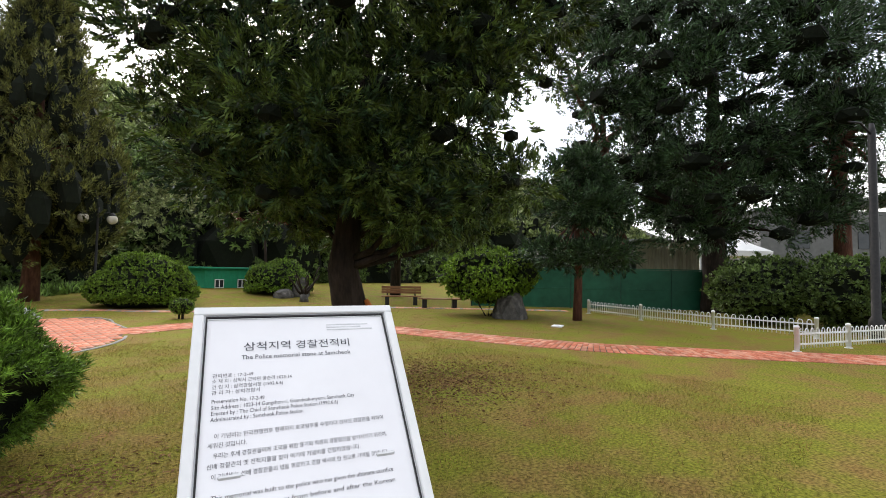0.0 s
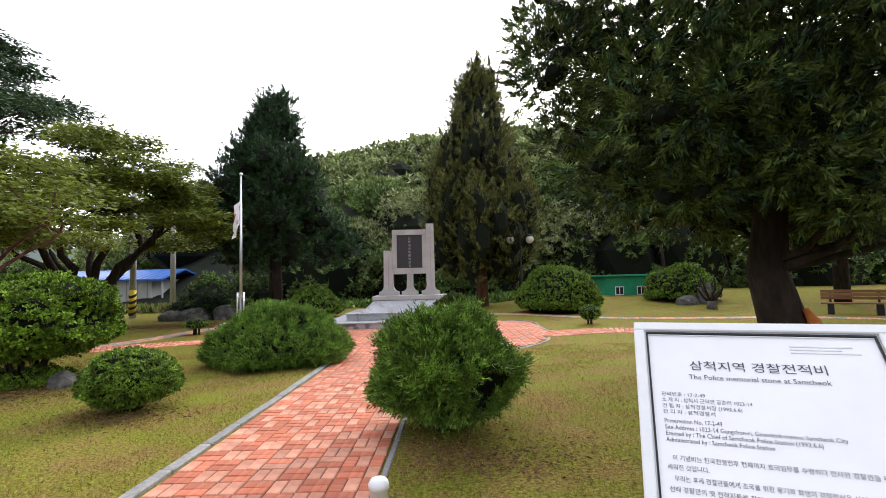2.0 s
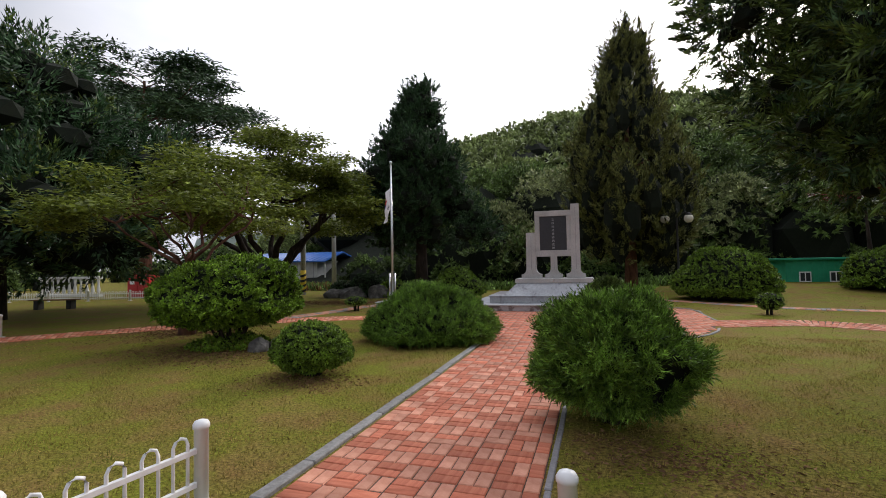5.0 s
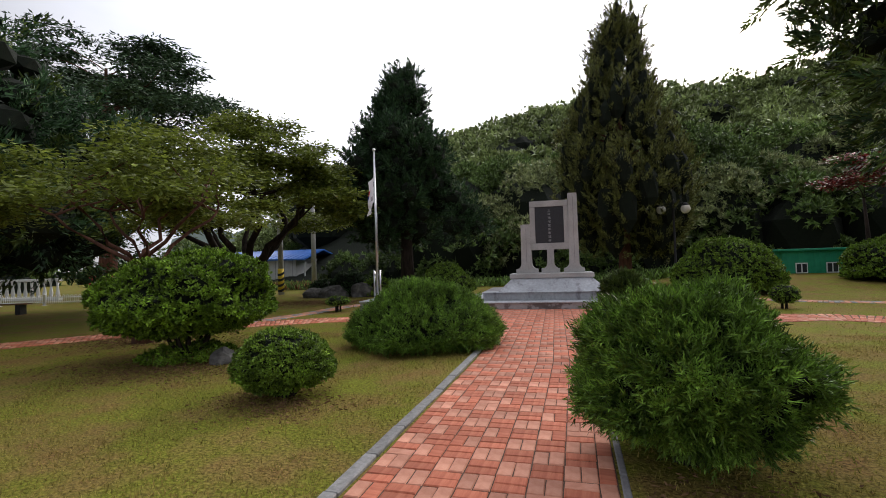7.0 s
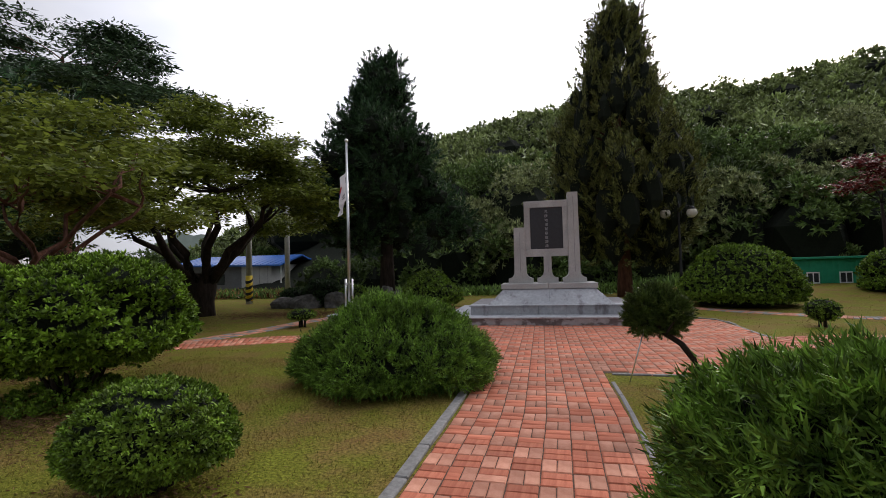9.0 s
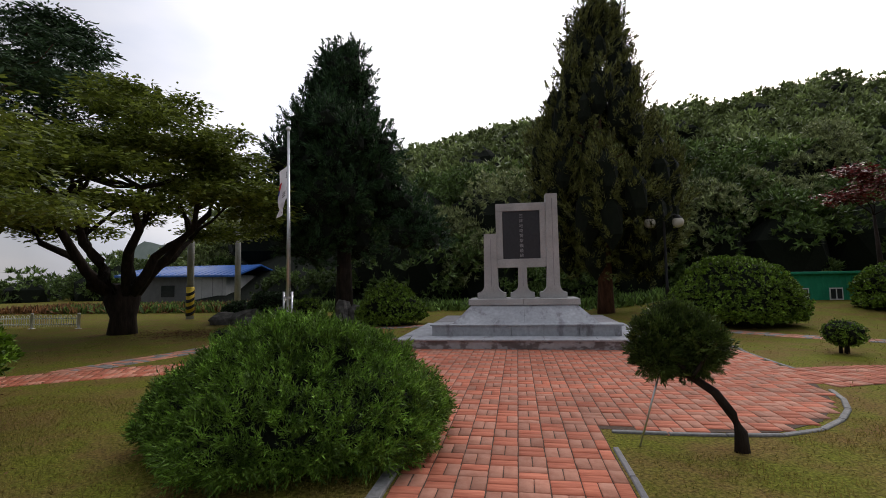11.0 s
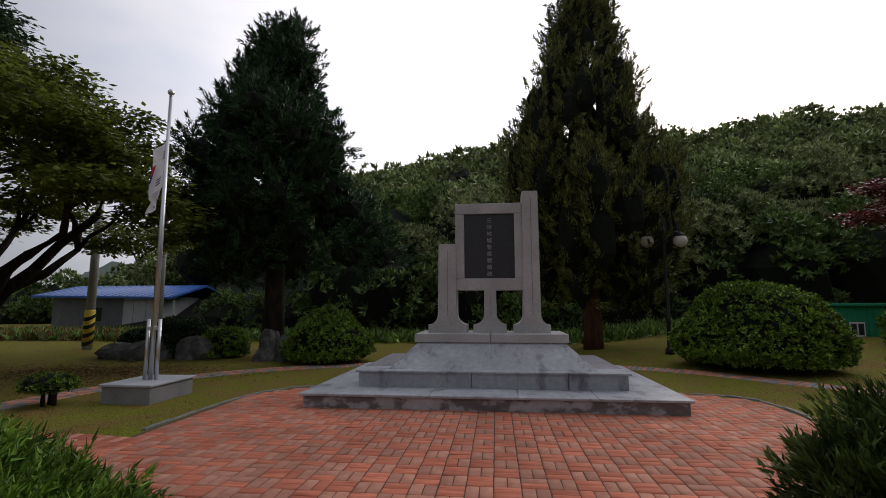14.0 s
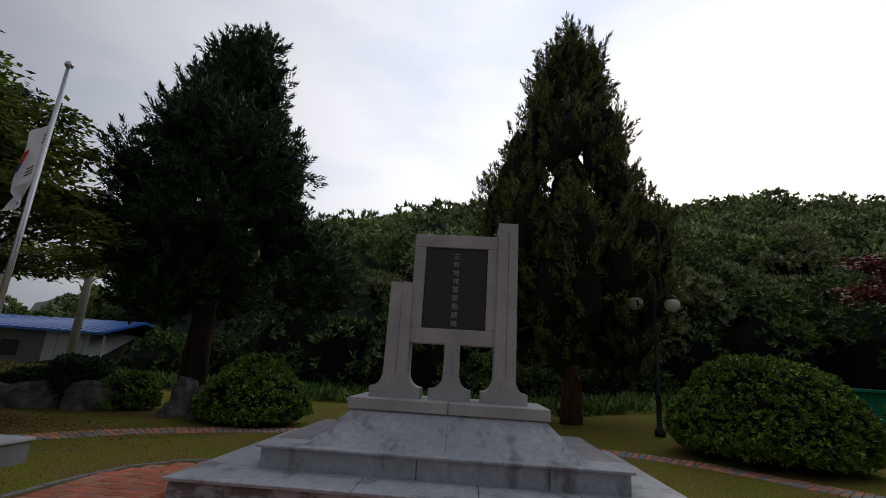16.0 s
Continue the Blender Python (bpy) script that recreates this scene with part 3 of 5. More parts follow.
def column(x0, x1, f0, f1, top, y0, y1, taper=0.012):
    """A slab column that flares out into a foot, cut from an outline and given depth."""
    z0 = 0.985
    right, left = [], []
    rr = min(f1 - x1, x0 - f0)
    right += [(f1, z0), (f1, z0 + 0.14)]
    left += [(f0, z0), (f0, z0 + 0.14)]
    for k in range(1, 9):
        a = k / 8 * math.pi / 2
        right.append((x1 + (f1 - x1) * (1 - math.sin(a)), z0 + 0.14 + (rr * 1.15) * (1 - math.cos(a))))
        left.append((x0 - (x0 - f0) * (1 - math.sin(a)), z0 + 0.14 + (rr * 1.15) * (1 - math.cos(a))))
    right.append((x1 - taper, top))
    left.append((x0 + taper, top))
    outline = right + list(reversed(left))
    bm = bmesh.new()
    front = [bm.verts.new((x + MX, y0 + MY, z)) for x, z in outline]
    back_ring = [bm.verts.new((x + MX, y1 + MY, z)) for x, z in outline]
    n = len(outline)
    for k in range(n):
        bm.faces.new((front[(k + 1) % n], front[k], back_ring[k], back_ring[(k + 1) % n]))
    bm.faces.new(front)
    bm.faces.new(list(reversed(back_ring)))
    col = part("column", bm, GRANITE_WARM, monument)
    xm = (x0 + x1) / 2 + 0.01
    bm = bmesh.new()
    box(bm, xm - 0.006 + MX, xm + 0.006 + MX, y0 - 0.004 + MY, y0 + 0.003 + MY, z0 + 0.3, top - 0.12)
    part("groove", bm, GRANITE_DARK, col)
    return col


column(-1.94, -1.61, -2.11, -1.42, 2.57, 16.56, 17.0)
column(-1.12, -0.9, -1.31, -0.73, 1.74, 16.6, 16.95, 0.004)
column(-0.43, -0.13, -0.6, 0.03, 3.51, 16.56, 17.0)
for a, b, z0, z1 in ((-1.63, -0.42, 3.12, 3.31), (-1.63, -0.42, 1.735, 1.945), (-1.63, -1.465, 1.947, 3.118), (-0.565, -0.42, 1.947, 3.118)):
    mbox("panel_frame", a, b, 16.61, 16.95, z0, z1, GRANITE_WARM, 0.006)
mbox("slate_panel", -1.463, -0.567, 16.65, 16.93, 1.947, 3.118, SLATE, 0.004, "black slate panel with carved grey characters")
for k, ch in enumerate("三陟地域警察戰蹟碑"):
    text_mesh("carved_character", ch, 0.095, CARVED, monument, pose(-1.012 + MX, 16.646 + MY, 2.965 - k * 0.122, 90), "CENTER", 0.002)


# ---- flagpole ----
flagpole = thing("flagpole", (-6.45, 15.35, 0), "steel flagpole with a gilt ball on a grey stone base", "flagpole")
box_part("base", -0.4, 0.4, -0.5, 0.5, -0.02, 0.25, GRANITE_DARK, flagpole, 0.01)
box_part("cap", -0.43, 0.43, -0.53, 0.53, 0.252, 0.29, GRANITE, flagpole, 0.008)
for x in (-0.1, 0.1):
    tube_part("support", [(x, 0, 0.29), (x, 0, 1.25)], [0.03, 0.03], STEEL, flagpole)
    box_part("clamp", min(x, 0), max(x, 0), -0.03, 0.03, 1.08, 1.13, STEEL, flagpole, 0.003)
tube_part("pole", [(0, 0, 0.29), (0, 0, 2.6), (0, 0, 5.1)], [0.038, 0.036, 0.026], STEEL, flagpole, 10)
bm = bmesh.new()
bmesh.ops.create_uvsphere(bm, u_segments=14, v_segments=10, radius=0.055, matrix=Matrix.Translation((0, 0, 5.14)))
part("ball", bm, STEEL, flagpole, "gilt ball finial")
tube_part("rope", [(0.07, -0.02, 1.2), (0.06, -0.02, 3.0), (0.03, -0.01, 5.0)], [0.004] * 3, WHITE_PAINT, flagpole, 5)

CLOTH = material("flag_cloth", ((0.72, 0.72, 0.76), (0.8, 0.8, 0.84)), scale=6, rough=0.9, translucent=0.3)
FLAG_RED = material("flag_red", ((0.5, 0.04, 0.05), (0.6, 0.06, 0.07)), scale=10, rough=0.9)
FLAG_BLUE = material("flag_blue", ((0.03, 0.05, 0.22), (0.05, 0.07, 0.28)), scale=10, rough=0.9)
flag = thing("flag", (-6.45, 15.35, 0), "limp white cloth flag with red, blue and black emblems", "flag")


def hanging(u, v):
    """A limp flag: u runs along the cloth from the pole, v down the hoist."""
    z = 4.35 - v * 0.85 - u * (0.5 + 0.12 * math.sin(3 * v))
    fold = math.sin(u * 8.5 + v * 1.2) * 0.07 * (0.3 + u)
    x = -0.03 - 0.24 * u * (1 - 0.5 * u) - 0.1 * v * u + 0.02 * math.sin(6 * v)
    return Vector((x + fold * 0.9, -0.03 + fold, z))


def cloth_patch(name, u0, u1, v0, v1, mat, parent, lift=0.0, nu=28, nv=14):
    bm = bmesh.new()
    grid = [[bm.verts.new(hanging(u0 + (u1 - u0) * i / nu, v0 + (v1 - v0) * j / nv) + Vector((0, -lift, 0))) for j in range(nv + 1)] for i in range(nu + 1)]
    for i in range(nu):
        for j in range(nv):
            bm.faces.new((grid[i][j], grid[i + 1][j], grid[i + 1][j + 1], grid[i][j + 1])).smooth = True
    return part(name, bm, mat, parent)


cloth_patch("cloth", 0, 1, 0, 1, CLOTH, flag)
cloth_patch("red_emblem", 0.4, 0.6, 0.33, 0.52, FLAG_RED, flag, 0.006, 8, 6)
cloth_patch("blue_emblem", 0.4, 0.6, 0.52, 0.7, FLAG_BLUE, flag, 0.006, 8, 6)
for u, v in ((0.15, 0.15), (0.15, 0.72), (0.78, 0.15), (0.78, 0.72)):
    for k in range(3):
        cloth_patch("bar", u, u + 0.12, v + k * 0.06, v + k * 0.06 + 0.03, INK, flag, 0.006, 4, 1)


# ---- white hoop fence ----
def fence_post(at, h=0.52, lone=False):
    bm = bmesh.new()
    revolve(bm, [(0.045, 0.0), (0.045, h - 0.03), (0.052, h - 0.028), (0.052, h - 0.005), (0.04, h + 0.015), (0.015, h + 0.024)], 12, at)
    return bm


def hoop_fence(points, label, group="white park fence"):
    """Posts at the points, two rails between, and hoops that stand up through the rails."""
    base = points[0]
    f = thing("fence", (base[0], base[1], 0), label, "fence", group)
    loc = [(x - base[0], y - base[1]) for x, y in points]
    for x, y in loc:
        p = part("post", fence_post((x, y, 0)), WHITE_PAINT, f)
        box_part("foot_plate", x - 0.075, x + 0.075, y - 0.075, y + 0.075, -0.01, 0.012, WHITE_PAINT, p, 0.002)
    for (x0, y0), (x1, y1) in zip(loc, loc[1:]):
        d = Vector((x1 - x0, y1 - y0, 0))
        n = d.length
        d.normalize()
        m = Matrix.Translation((x0, y0, 0)) @ Matrix.Rotation(math.atan2(d.y, d.x), 4, "Z")
        for z in (0.13, 0.34):
            box_part("rail", 0.04, n - 0.04, -0.014, 0.014, z, z + 0.035, WHITE_PAINT, f, 0.003, m=m)
        count = max(2, round((n - 0.1) / 0.185))
        pitch = (n - 0.1) / count
        for k in range(count):
            c = 0.05 + pitch * (k + 0.5)
            r = 0.048
            pts = [(c - r, 0, 0.06), (c - r, 0, 0.4)] + [(c - r * math.cos(a), 0, 0.42 + r * math.sin(a)) for a in np.linspace(0, math.pi, 5)] + [(c + r, 0, 0.4), (c + r, 0, 0.06)]
            bm = bmesh.new()
            tube(bm, pts, [0.011] * len(pts), 5)
            bmesh.ops.transform(bm, verts=bm.verts, matrix=m)
            part("hoop", bm, WHITE_PAINT, f)
    return f


hoop_fence([(-2.66, 2.69), (-2.82, 1.66)], "low white painted metal hoop fence panel at the path entrance")
hoop_fence([(-2.8, 1.56), (-4.14, 2.17), (-5.58, 2.73), (-7.46, 3.41), (-9.75, 4.17)], "low white painted metal hoop fence along the road kerb")
hoop_fence([(-12.45, 7.3), (-14.3, 6.3), (-16.4, 6.4)], "low white painted metal hoop fence at the side entrance")
hoop_fence([(-13.3, 7.9), (-15.2, 8.1), (-17.2, 8.4), (-19.2, 8.7)], "low white painted metal hoop fence behind the side entrance")
hoop_fence([(17.09, 8.27), (16.09, 5.92), (15.16, 3.54), (15.0, 1.2)], "low white painted metal hoop fence beside the hedge")
hoop_fence([(12.0, 1.29), (13.6, 0.55), (15.2, -0.2), (16.8, -0.95)], "low white painted metal hoop fence at the footpath gate")
lone = thing("bollard", (-0.385, 2.47, 0), "white painted metal gate post with domed cap", "post")
part("post", fence_post((0, 0, 0)), WHITE_PAINT, lone)
box_part("bracket", -0.07, -0.045, -0.02, 0.02, 0.3, 0.36, WHITE_PAINT, lone, 0.003)
box_part("foot_plate", -0.075, 0.075, -0.075, 0.075, -0.01, 0.012, WHITE_PAINT, lone, 0.002)


# ---- information sign ----
SIGN_U, SIGN_V, SIGN_TILT = 0.562, 0.78, 0.8624
sign = thing("information_sign", (0.478, 1.404, 0), "white slanted information board in a steel frame with dark text", "sign", turn=math.degrees(-0.384))
face_m = Matrix.Translation((0, 0, 1.3805)) @ Matrix.Rotation(SIGN_TILT, 4, "X")
frame_w = 0.026


def sign_box(name, u0, u1, v0, v1, z0, z1, mat, parent, bevel=0.002, label=""):
    """A slab on the slanted board: u across, v down the slope, z out of the face."""
    return box_part(name, u0, u1, -v1, -v0, z0, z1, mat, parent, bevel, label, m=face_m)


sign_box("board", 0.004, SIGN_U - 0.004, 0.004, SIGN_V - 0.004, -0.03, -0.006, SIGN_WHITE, sign, label="white printed panel")
for u0, u1, v0, v1 in ((0, SIGN_U, 0, frame_w), (0, SIGN_U, SIGN_V - frame_w, SIGN_V), (0, frame_w, frame_w, SIGN_V - frame_w), (SIGN_U - frame_w, SIGN_U, frame_w, SIGN_V - frame_w)):
    sign_box("frame_bar", u0, u1, v0, v1, -0.034, 0.004, WHITE_PAINT, sign, 0.003, "white painted steel frame")
for u0, u1, v0, v1 in ((0.03, SIGN_U - 0.03, 0.03, 0.0345), (0.03, 0.0345, 0.0345, SIGN_V - 0.03), (SIGN_U - 0.0345, SIGN_U - 0.03, 0.0345, SIGN_V - 0.03)):
    sign_box("frame_groove", u0, u1, v0, v1, -0.006, -0.001, DARK_METAL, sign, 0.0)
    sign_box("frame_groove", u0 + (0.008 if u1 - u0 > 0.1 else 0.0), u1 - (0.008 if u1 - u0 > 0.1 else 0.0), v0 + 0.009, v1 + 0.003 if v1 - v0 < 0.1 else v1, -0.006, -0.003, SIGN_STEEL, sign, 0.0)


def sign_text(body, u0, u1, v, size):
    """One printed line whose baseline starts at u0 and is fitted to end at u1."""
    ob = text_mesh("lettering", body, size, INK, sign, Matrix.Identity(4))
    wide = max(c.co.x for c in ob.data.vertices) if len(ob.data.vertices) else 1.0
    ob.matrix_basis = face_m @ Matrix.Translation((u0, -v, -0.0045)) @ Matrix.Diagonal(((u1 - u0) / wide, 1, 1, 1))
    return ob


for body, u0, u1, v, size in (
        ("삼척지역 경찰전적비", 0.125, 0.412, 0.138, 0.029),
        ("The Police memorial stone at Samcheok", 0.121, 0.412, 0.166, 0.0185),
        ("관리번호 : 17-2-49", 0.054, 0.15, 0.214, 0.0125),
        ("소 재 지 : 삼척시 근덕면 궁촌리 1023-14", 0.054, 0.245, 0.229, 0.0125),
        ("건 립 자 : 삼척경찰서장 (1992.6.6)", 0.054, 0.222, 0.245, 0.0125),
        ("관 리 자 : 삼척경찰서", 0.054, 0.165, 0.26, 0.0125),
        ("Preservation No. 17-2-49", 0.055, 0.176, 0.283, 0.0145),
        ("Site Address : 1023-14 Gungchon-ri, Geundeok-myeon, Samcheok City", 0.055, 0.404, 0.299, 0.0145),
        ("Erected by : The Chief of Samcheok Police Station (1992.6.6)", 0.055, 0.358, 0.314, 0.0145),
        ("Administrated by : Samcheok Police Station", 0.055, 0.268, 0.329, 0.0145),
        ("이 기념비는 한국전쟁전후 현재까지 호국임무를 수행하다 전사한 경찰관을 위하여", 0.064, 0.472, 0.37, 0.0135),
        ("세워진 것입니다.", 0.052, 0.135, 0.391, 0.0135),
        ("우리는 후세 경찰관들에게 조국을 위한 용기와 희생의 경찰정신을 상기시키기 위하여,", 0.064, 0.474, 0.415, 0.0135),
        ("선배 경찰관의 옛 전적지들을 찾아 여기에 기념비를 건립하였습니다.", 0.052, 0.4, 0.438, 0.0135),
        ("이 기념비는 선배 경찰관들의 넋을 위로하고 경찰 역사의 한 면으로 기억될 것입니다.", 0.062, 0.47, 0.461, 0.0135),
        ("This memorial was built to the police who has given the ultimate sacrifice", 0.064, 0.474, 0.505, 0.0145),
        ("to defend their country from before and after the Korean", 0.052, 0.474, 0.53, 0.0145)):
    sign_text(body, u0, u1, v, size)
for k, (u0, u1) in enumerate(((0.352, 0.478), (0.352, 0.455), (0.352, 0.49))):
    sign_box("printed_bar", u0, u1, 0.062 + k * 0.0085, 0.0655 + k * 0.0085, -0.006, -0.0045, SIGN_STEEL, sign, 0.0)
for u in (0.1, SIGN_U - 0.1):
    y = -0.42 * math.cos(SIGN_TILT)
    box_part("leg", u - 0.025, u + 0.025, y - 0.025, y + 0.025, -0.05, 1.3805 - 0.42 * math.sin(SIGN_TILT) - 0.03, SIGN_STEEL, sign, 0.003)


# ---- shrubs ----
def bush(name, at, rx, ry, h, mat, seed, label, twigs, leaf, wide, lift=0.0, point=0.0, lump=0.07, lump_scale=4.0, up=0.3, group="", stems=5, bite=None, form="rosette", per=7, crevice=-0.95, belly=0.42, skirt=0.0):
    """A clipped shrub: stems, a near-black inner body painted as shade and leafy twigs on an uneven dome, thinner in
    its hollows.
    point: how far its top is drawn up to a tip; lift: bare height under the crown; skirt: reach of low shoots at its
    foot."""
    r = np.random.default_rng(seed)
    z = float(ground_z(at[0], at[1]))
    b = thing(name, (at[0], at[1], z), label, "shrub", group)
    mid_z = lift + (h - lift) * (belly if lift > 0.05 else 0.22)
    upz, dnz = h - mid_z, (mid_z - lift) * (1.0 if lift > 0.05 else 1.4)

    def surface(d, inset):
        q = d * np.array([rx, ry, h])
        k = inset + lump * (lumps(q, seed, lump_scale) + 0.55 * lumps(q, seed + 7, lump_scale * 5))
        flat = 1 - point * np.clip(d[:, 2], 0, 1)
        q = np.stack([d[:, 0] * rx * flat * k, d[:, 1] * ry * flat * k, mid_z + d[:, 2] * np.where(d[:, 2] > 0, upz, dnz) * k], axis=1)
        q[:, 2] = np.maximum(q[:, 2], lift * 0.9 + 0.02)
        return q

    d = unit(r.normal(size=(int(twigs * 1.5), 3)))
    if lift <= 0.05:
        d = d[d[:, 2] > -0.5]
    hollow = lumps(d * np.array([rx, ry, h]), seed, lump_scale)
    fine = lumps(d * np.array([rx, ry, h]), seed + 7, lump_scale * 5)
    d = d[(0.45 * hollow + fine > crevice + r.normal(size=len(d)) * 0.15)][:twigs]
    p = surface(d, 0.955)
    n = unit(d / np.array([rx, ry, upz]))
    if bite is not None:
        keep = np.linalg.norm(p - np.array(bite[:3]), axis=1) > bite[3] * r.uniform(0.8, 1.1, len(p))
        p, n = p[keep], n[keep]
    p = p - n * r.uniform(-0.2, 1.4, (len(p), 1)) * leaf
    axis = unit(n + np.array([0, 0, up]) + r.normal(size=p.shape) * 0.3)
    if skirt:
        m = twigs // 14
        t = r.uniform(0, 6.28, m)
        q = skirt * np.sqrt(r.random(m))
        p = np.vstack([p, np.stack([q * np.cos(t), q * np.sin(t), r.uniform(0.05, 0.32, m) * (1.2 - q / skirt)], axis=1)])
        axis = np.vstack([axis, unit(np.stack([np.cos(t), np.sin(t), 0.8 + 0 * t], axis=1))])
    if form == "rosette":
        rosettes("foliage", p, axis, per, leaf, wide, mat, b, r)
    else:
        axis = unit(axis + r.normal(size=p.shape) * 0.45)
        flames("foliage", p, axis, per, leaf * 2.6, leaf * 0.3, leaf, wide, mat, b, r, 0.7)
    # Added near-black body: paints the shade seen between the twigs.
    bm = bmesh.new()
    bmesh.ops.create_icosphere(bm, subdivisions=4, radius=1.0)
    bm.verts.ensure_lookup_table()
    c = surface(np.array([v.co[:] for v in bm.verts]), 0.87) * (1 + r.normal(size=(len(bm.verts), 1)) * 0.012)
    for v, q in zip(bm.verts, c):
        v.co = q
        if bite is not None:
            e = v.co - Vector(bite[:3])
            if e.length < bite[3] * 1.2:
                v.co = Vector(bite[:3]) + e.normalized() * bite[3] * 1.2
    part("shade_core", bm, CORE, b)["kind"] = "stuff"
    for k in range(stems):
        a = 6.28 * k / max(1, stems) + r.random()
        q = 0.42 * min(rx, ry)
        tube_part("stem", [(0.07 * math.cos(a), 0.07 * math.sin(a), -0.05), (q * 0.5 * math.cos(a), q * 0.5 * math.sin(a), lift * 0.6 + 0.05), (q * math.cos(a), q * math.sin(a), mid_z)], [0.035, 0.028, 0.018], BARK, b, 6)
    return b


bush("azalea_shrub", (-6.84, 7.86), 1.42, 1.36, 1.78, AZALEA, 21, "large rounded bright green azalea shrub on short dark stems", 7000, 0.062, 0.026, lift=0.36, up=0.6, lump=0.07, per=7, crevice=-0.75, belly=0.38, skirt=0.75, stems=9)
bush("box_shrub", (-3.89, 6.02), 0.57, 0.55, 0.76, BOX_LEAF, 22, "small clipped rounded green shrub on the lawn", 4200, 0.036, 0.015, lift=0.06, up=0.5, lump=0.06, lump_scale=7, per=6, crevice=-0.75, belly=0.45, stems=8)
bush("juniper_shrub", (-3.2, 9.4), 1.38, 1.34, 1.1, DOME_LEAF, 23, "spreading dome of feathery green juniper beside the path", 11000, 0.042, 0.0115, point=0.3, up=0.5, lump=0.07, lump_scale=5, form="flame", per=14, crevice=-0.8)
bush("juniper_shrub", (0.0, 4.93), 0.71, 0.74, 1.2, NEAR_LEAF, 24, "shaggy dark green juniper shrub overhanging the path", 9500, 0.042, 0.0115, lift=0.12, up=0.5, lump=0.13, lump_scale=5.5, form="flame", per=14, crevice=-0.7, bite=(0.36, -0.6, 0.52, 0.24), stems=7)
bush("rounded_shrub", (-5.4, 20.42), 1.18, 1.1, 1.34, BOX_LEAF, 26, "dense dark green rounded shrub behind the monument", 2400, 0.075, 0.036, per=6, up=0.6)
bush("rounded_shrub", (5.11, 20.0), 1.8, 1.7, 2.05, BOX_LEAF, 27, "broad domed green shrub beside the footpath", 5200, 0.08, 0.036, point=0.05, per=6, up=0.6, lump=0.035)
bush("ball_shrub", (-7.5, 14.65), 0.38, 0.36, 0.48, BOX_LEAF, 28, "tiny clipped ball shrub beside the footpath", 500, 0.04, 0.018, lift=0.2, stems=3, per=6)
bush("ball_shrub", (4.73, 14.75), 0.33, 0.36, 0.6, BOX_LEAF, 29, "tiny clipped ball shrub on the lawn", 600, 0.04, 0.018, lift=0.15, stems=3, per=6)
bush("rounded_shrub", (11.9, 22.8), 1.75, 1.6, 1.75, BOX_LEAF, 30, "domed green shrub with rocks at its foot", 2400, 0.1, 0.046, per=6, up=0.6)
bush("rounded_shrub", (13.0, 10.0), 1.75, 1.6, 2.4, AZALEA, 31, "tall loose green shrub growing behind a rock", 2600, 0.1, 0.045, lift=0.5, lump=0.1, per=6)


# ---- trees ----
def limb(bm, a, b, r0, r1, rnd, wave=0.12, steps=5, sides=7):
    a, b = Vector(a), Vector(b)
    n = (b - a).length
    pts, rad = [], []
    for k in range(steps + 1):
        t = k / steps
        p = a.lerp(b, t)
        if 0 < k < steps:
            p += Vector((rnd.uniform(-1, 1), rnd.uniform(-1, 1), rnd.uniform(-0.6, 0.6))) * n * wave * 0.5
        pts.append(p)
        rad.append(r0 + (r1 - r0) * t)
    tube(bm, pts, rad, sides)


def tree(name, at, label, trunk, lobes, mat, seed, count, per, leaf, wide, bark=BARK, spread=0.16, up=0.25, mess=0.7, flat=0.15, limbs=None, core=0.0, category="tree", second=None, thin=1.0, form="flame", long=3.0):
    """trunk: (points, radii). lobes: ellipsoid masses of the crown (x, y, z, rx, ry, rz), from the tree's foot."""
    r = np.random.default_rng(seed)
    rnd = random.Random(seed)
    z = float(ground_z(at[0], at[1]))
    t = thing(name, (at[0], at[1], z), label, category)
    bm = bmesh.new()
    tube(bm, trunk[0], trunk[1], 12)
    for v in bm.verts:
        v.co += Vector((noise.noise(v.co * 2.5), noise.noise(v.co * 2.5 + Vector((9, 0, 0))), 0)) * 0.06
    part("trunk", bm, bark, t)
    if limbs is None:
        lo = trunk[0][len(trunk[0]) // 2][2]
        hi = trunk[0][-1][2]
        limbs = []
        for q in rnd.sample(list(lobes), min(len(lobes), 26)):
            zz = min(max(q[2] - 0.5 * math.hypot(q[0], q[1]), lo), hi)
            k = np.interp(zz, [p[2] for p in trunk[0]], range(len(trunk[0])))
            i = min(int(k), len(trunk[0]) - 2)
            s = Vector(trunk[0][i]).lerp(Vector(trunk[0][i + 1]), k - i)
            limbs.append((s, q[:3], np.interp(zz, [p[2] for p in trunk[0]], trunk[1]) * 0.45 * thin, 0.015))
    for a, b, r0, r1 in limbs:
        bm = bmesh.new()
        limb(bm, a, b, r0, r1, rnd)
        part("limb", bm, bark, t)
    c, o = on_lobes(lobes, count, r, flat)
    axis = unit(o + np.array([0, 0, up]) + r.normal(size=o.shape) * mess * 0.5)
    sets = [(mat, np.ones(count, dtype=bool))]
    if second is not None:
        other = r.random(count) < second[1]
        sets = [(mat, ~other), (second[0], other)]
    for m, pick in sets:
        if form == "flame":
            flames("crown", c[pick], axis[pick], per, spread * long, spread, leaf, wide, m, t, r)
        else:
            pads("crown", c[pick], per, spread, leaf, wide, m, t, r)
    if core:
        # Near-black lumps added inside the crown as painted shade.
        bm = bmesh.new()
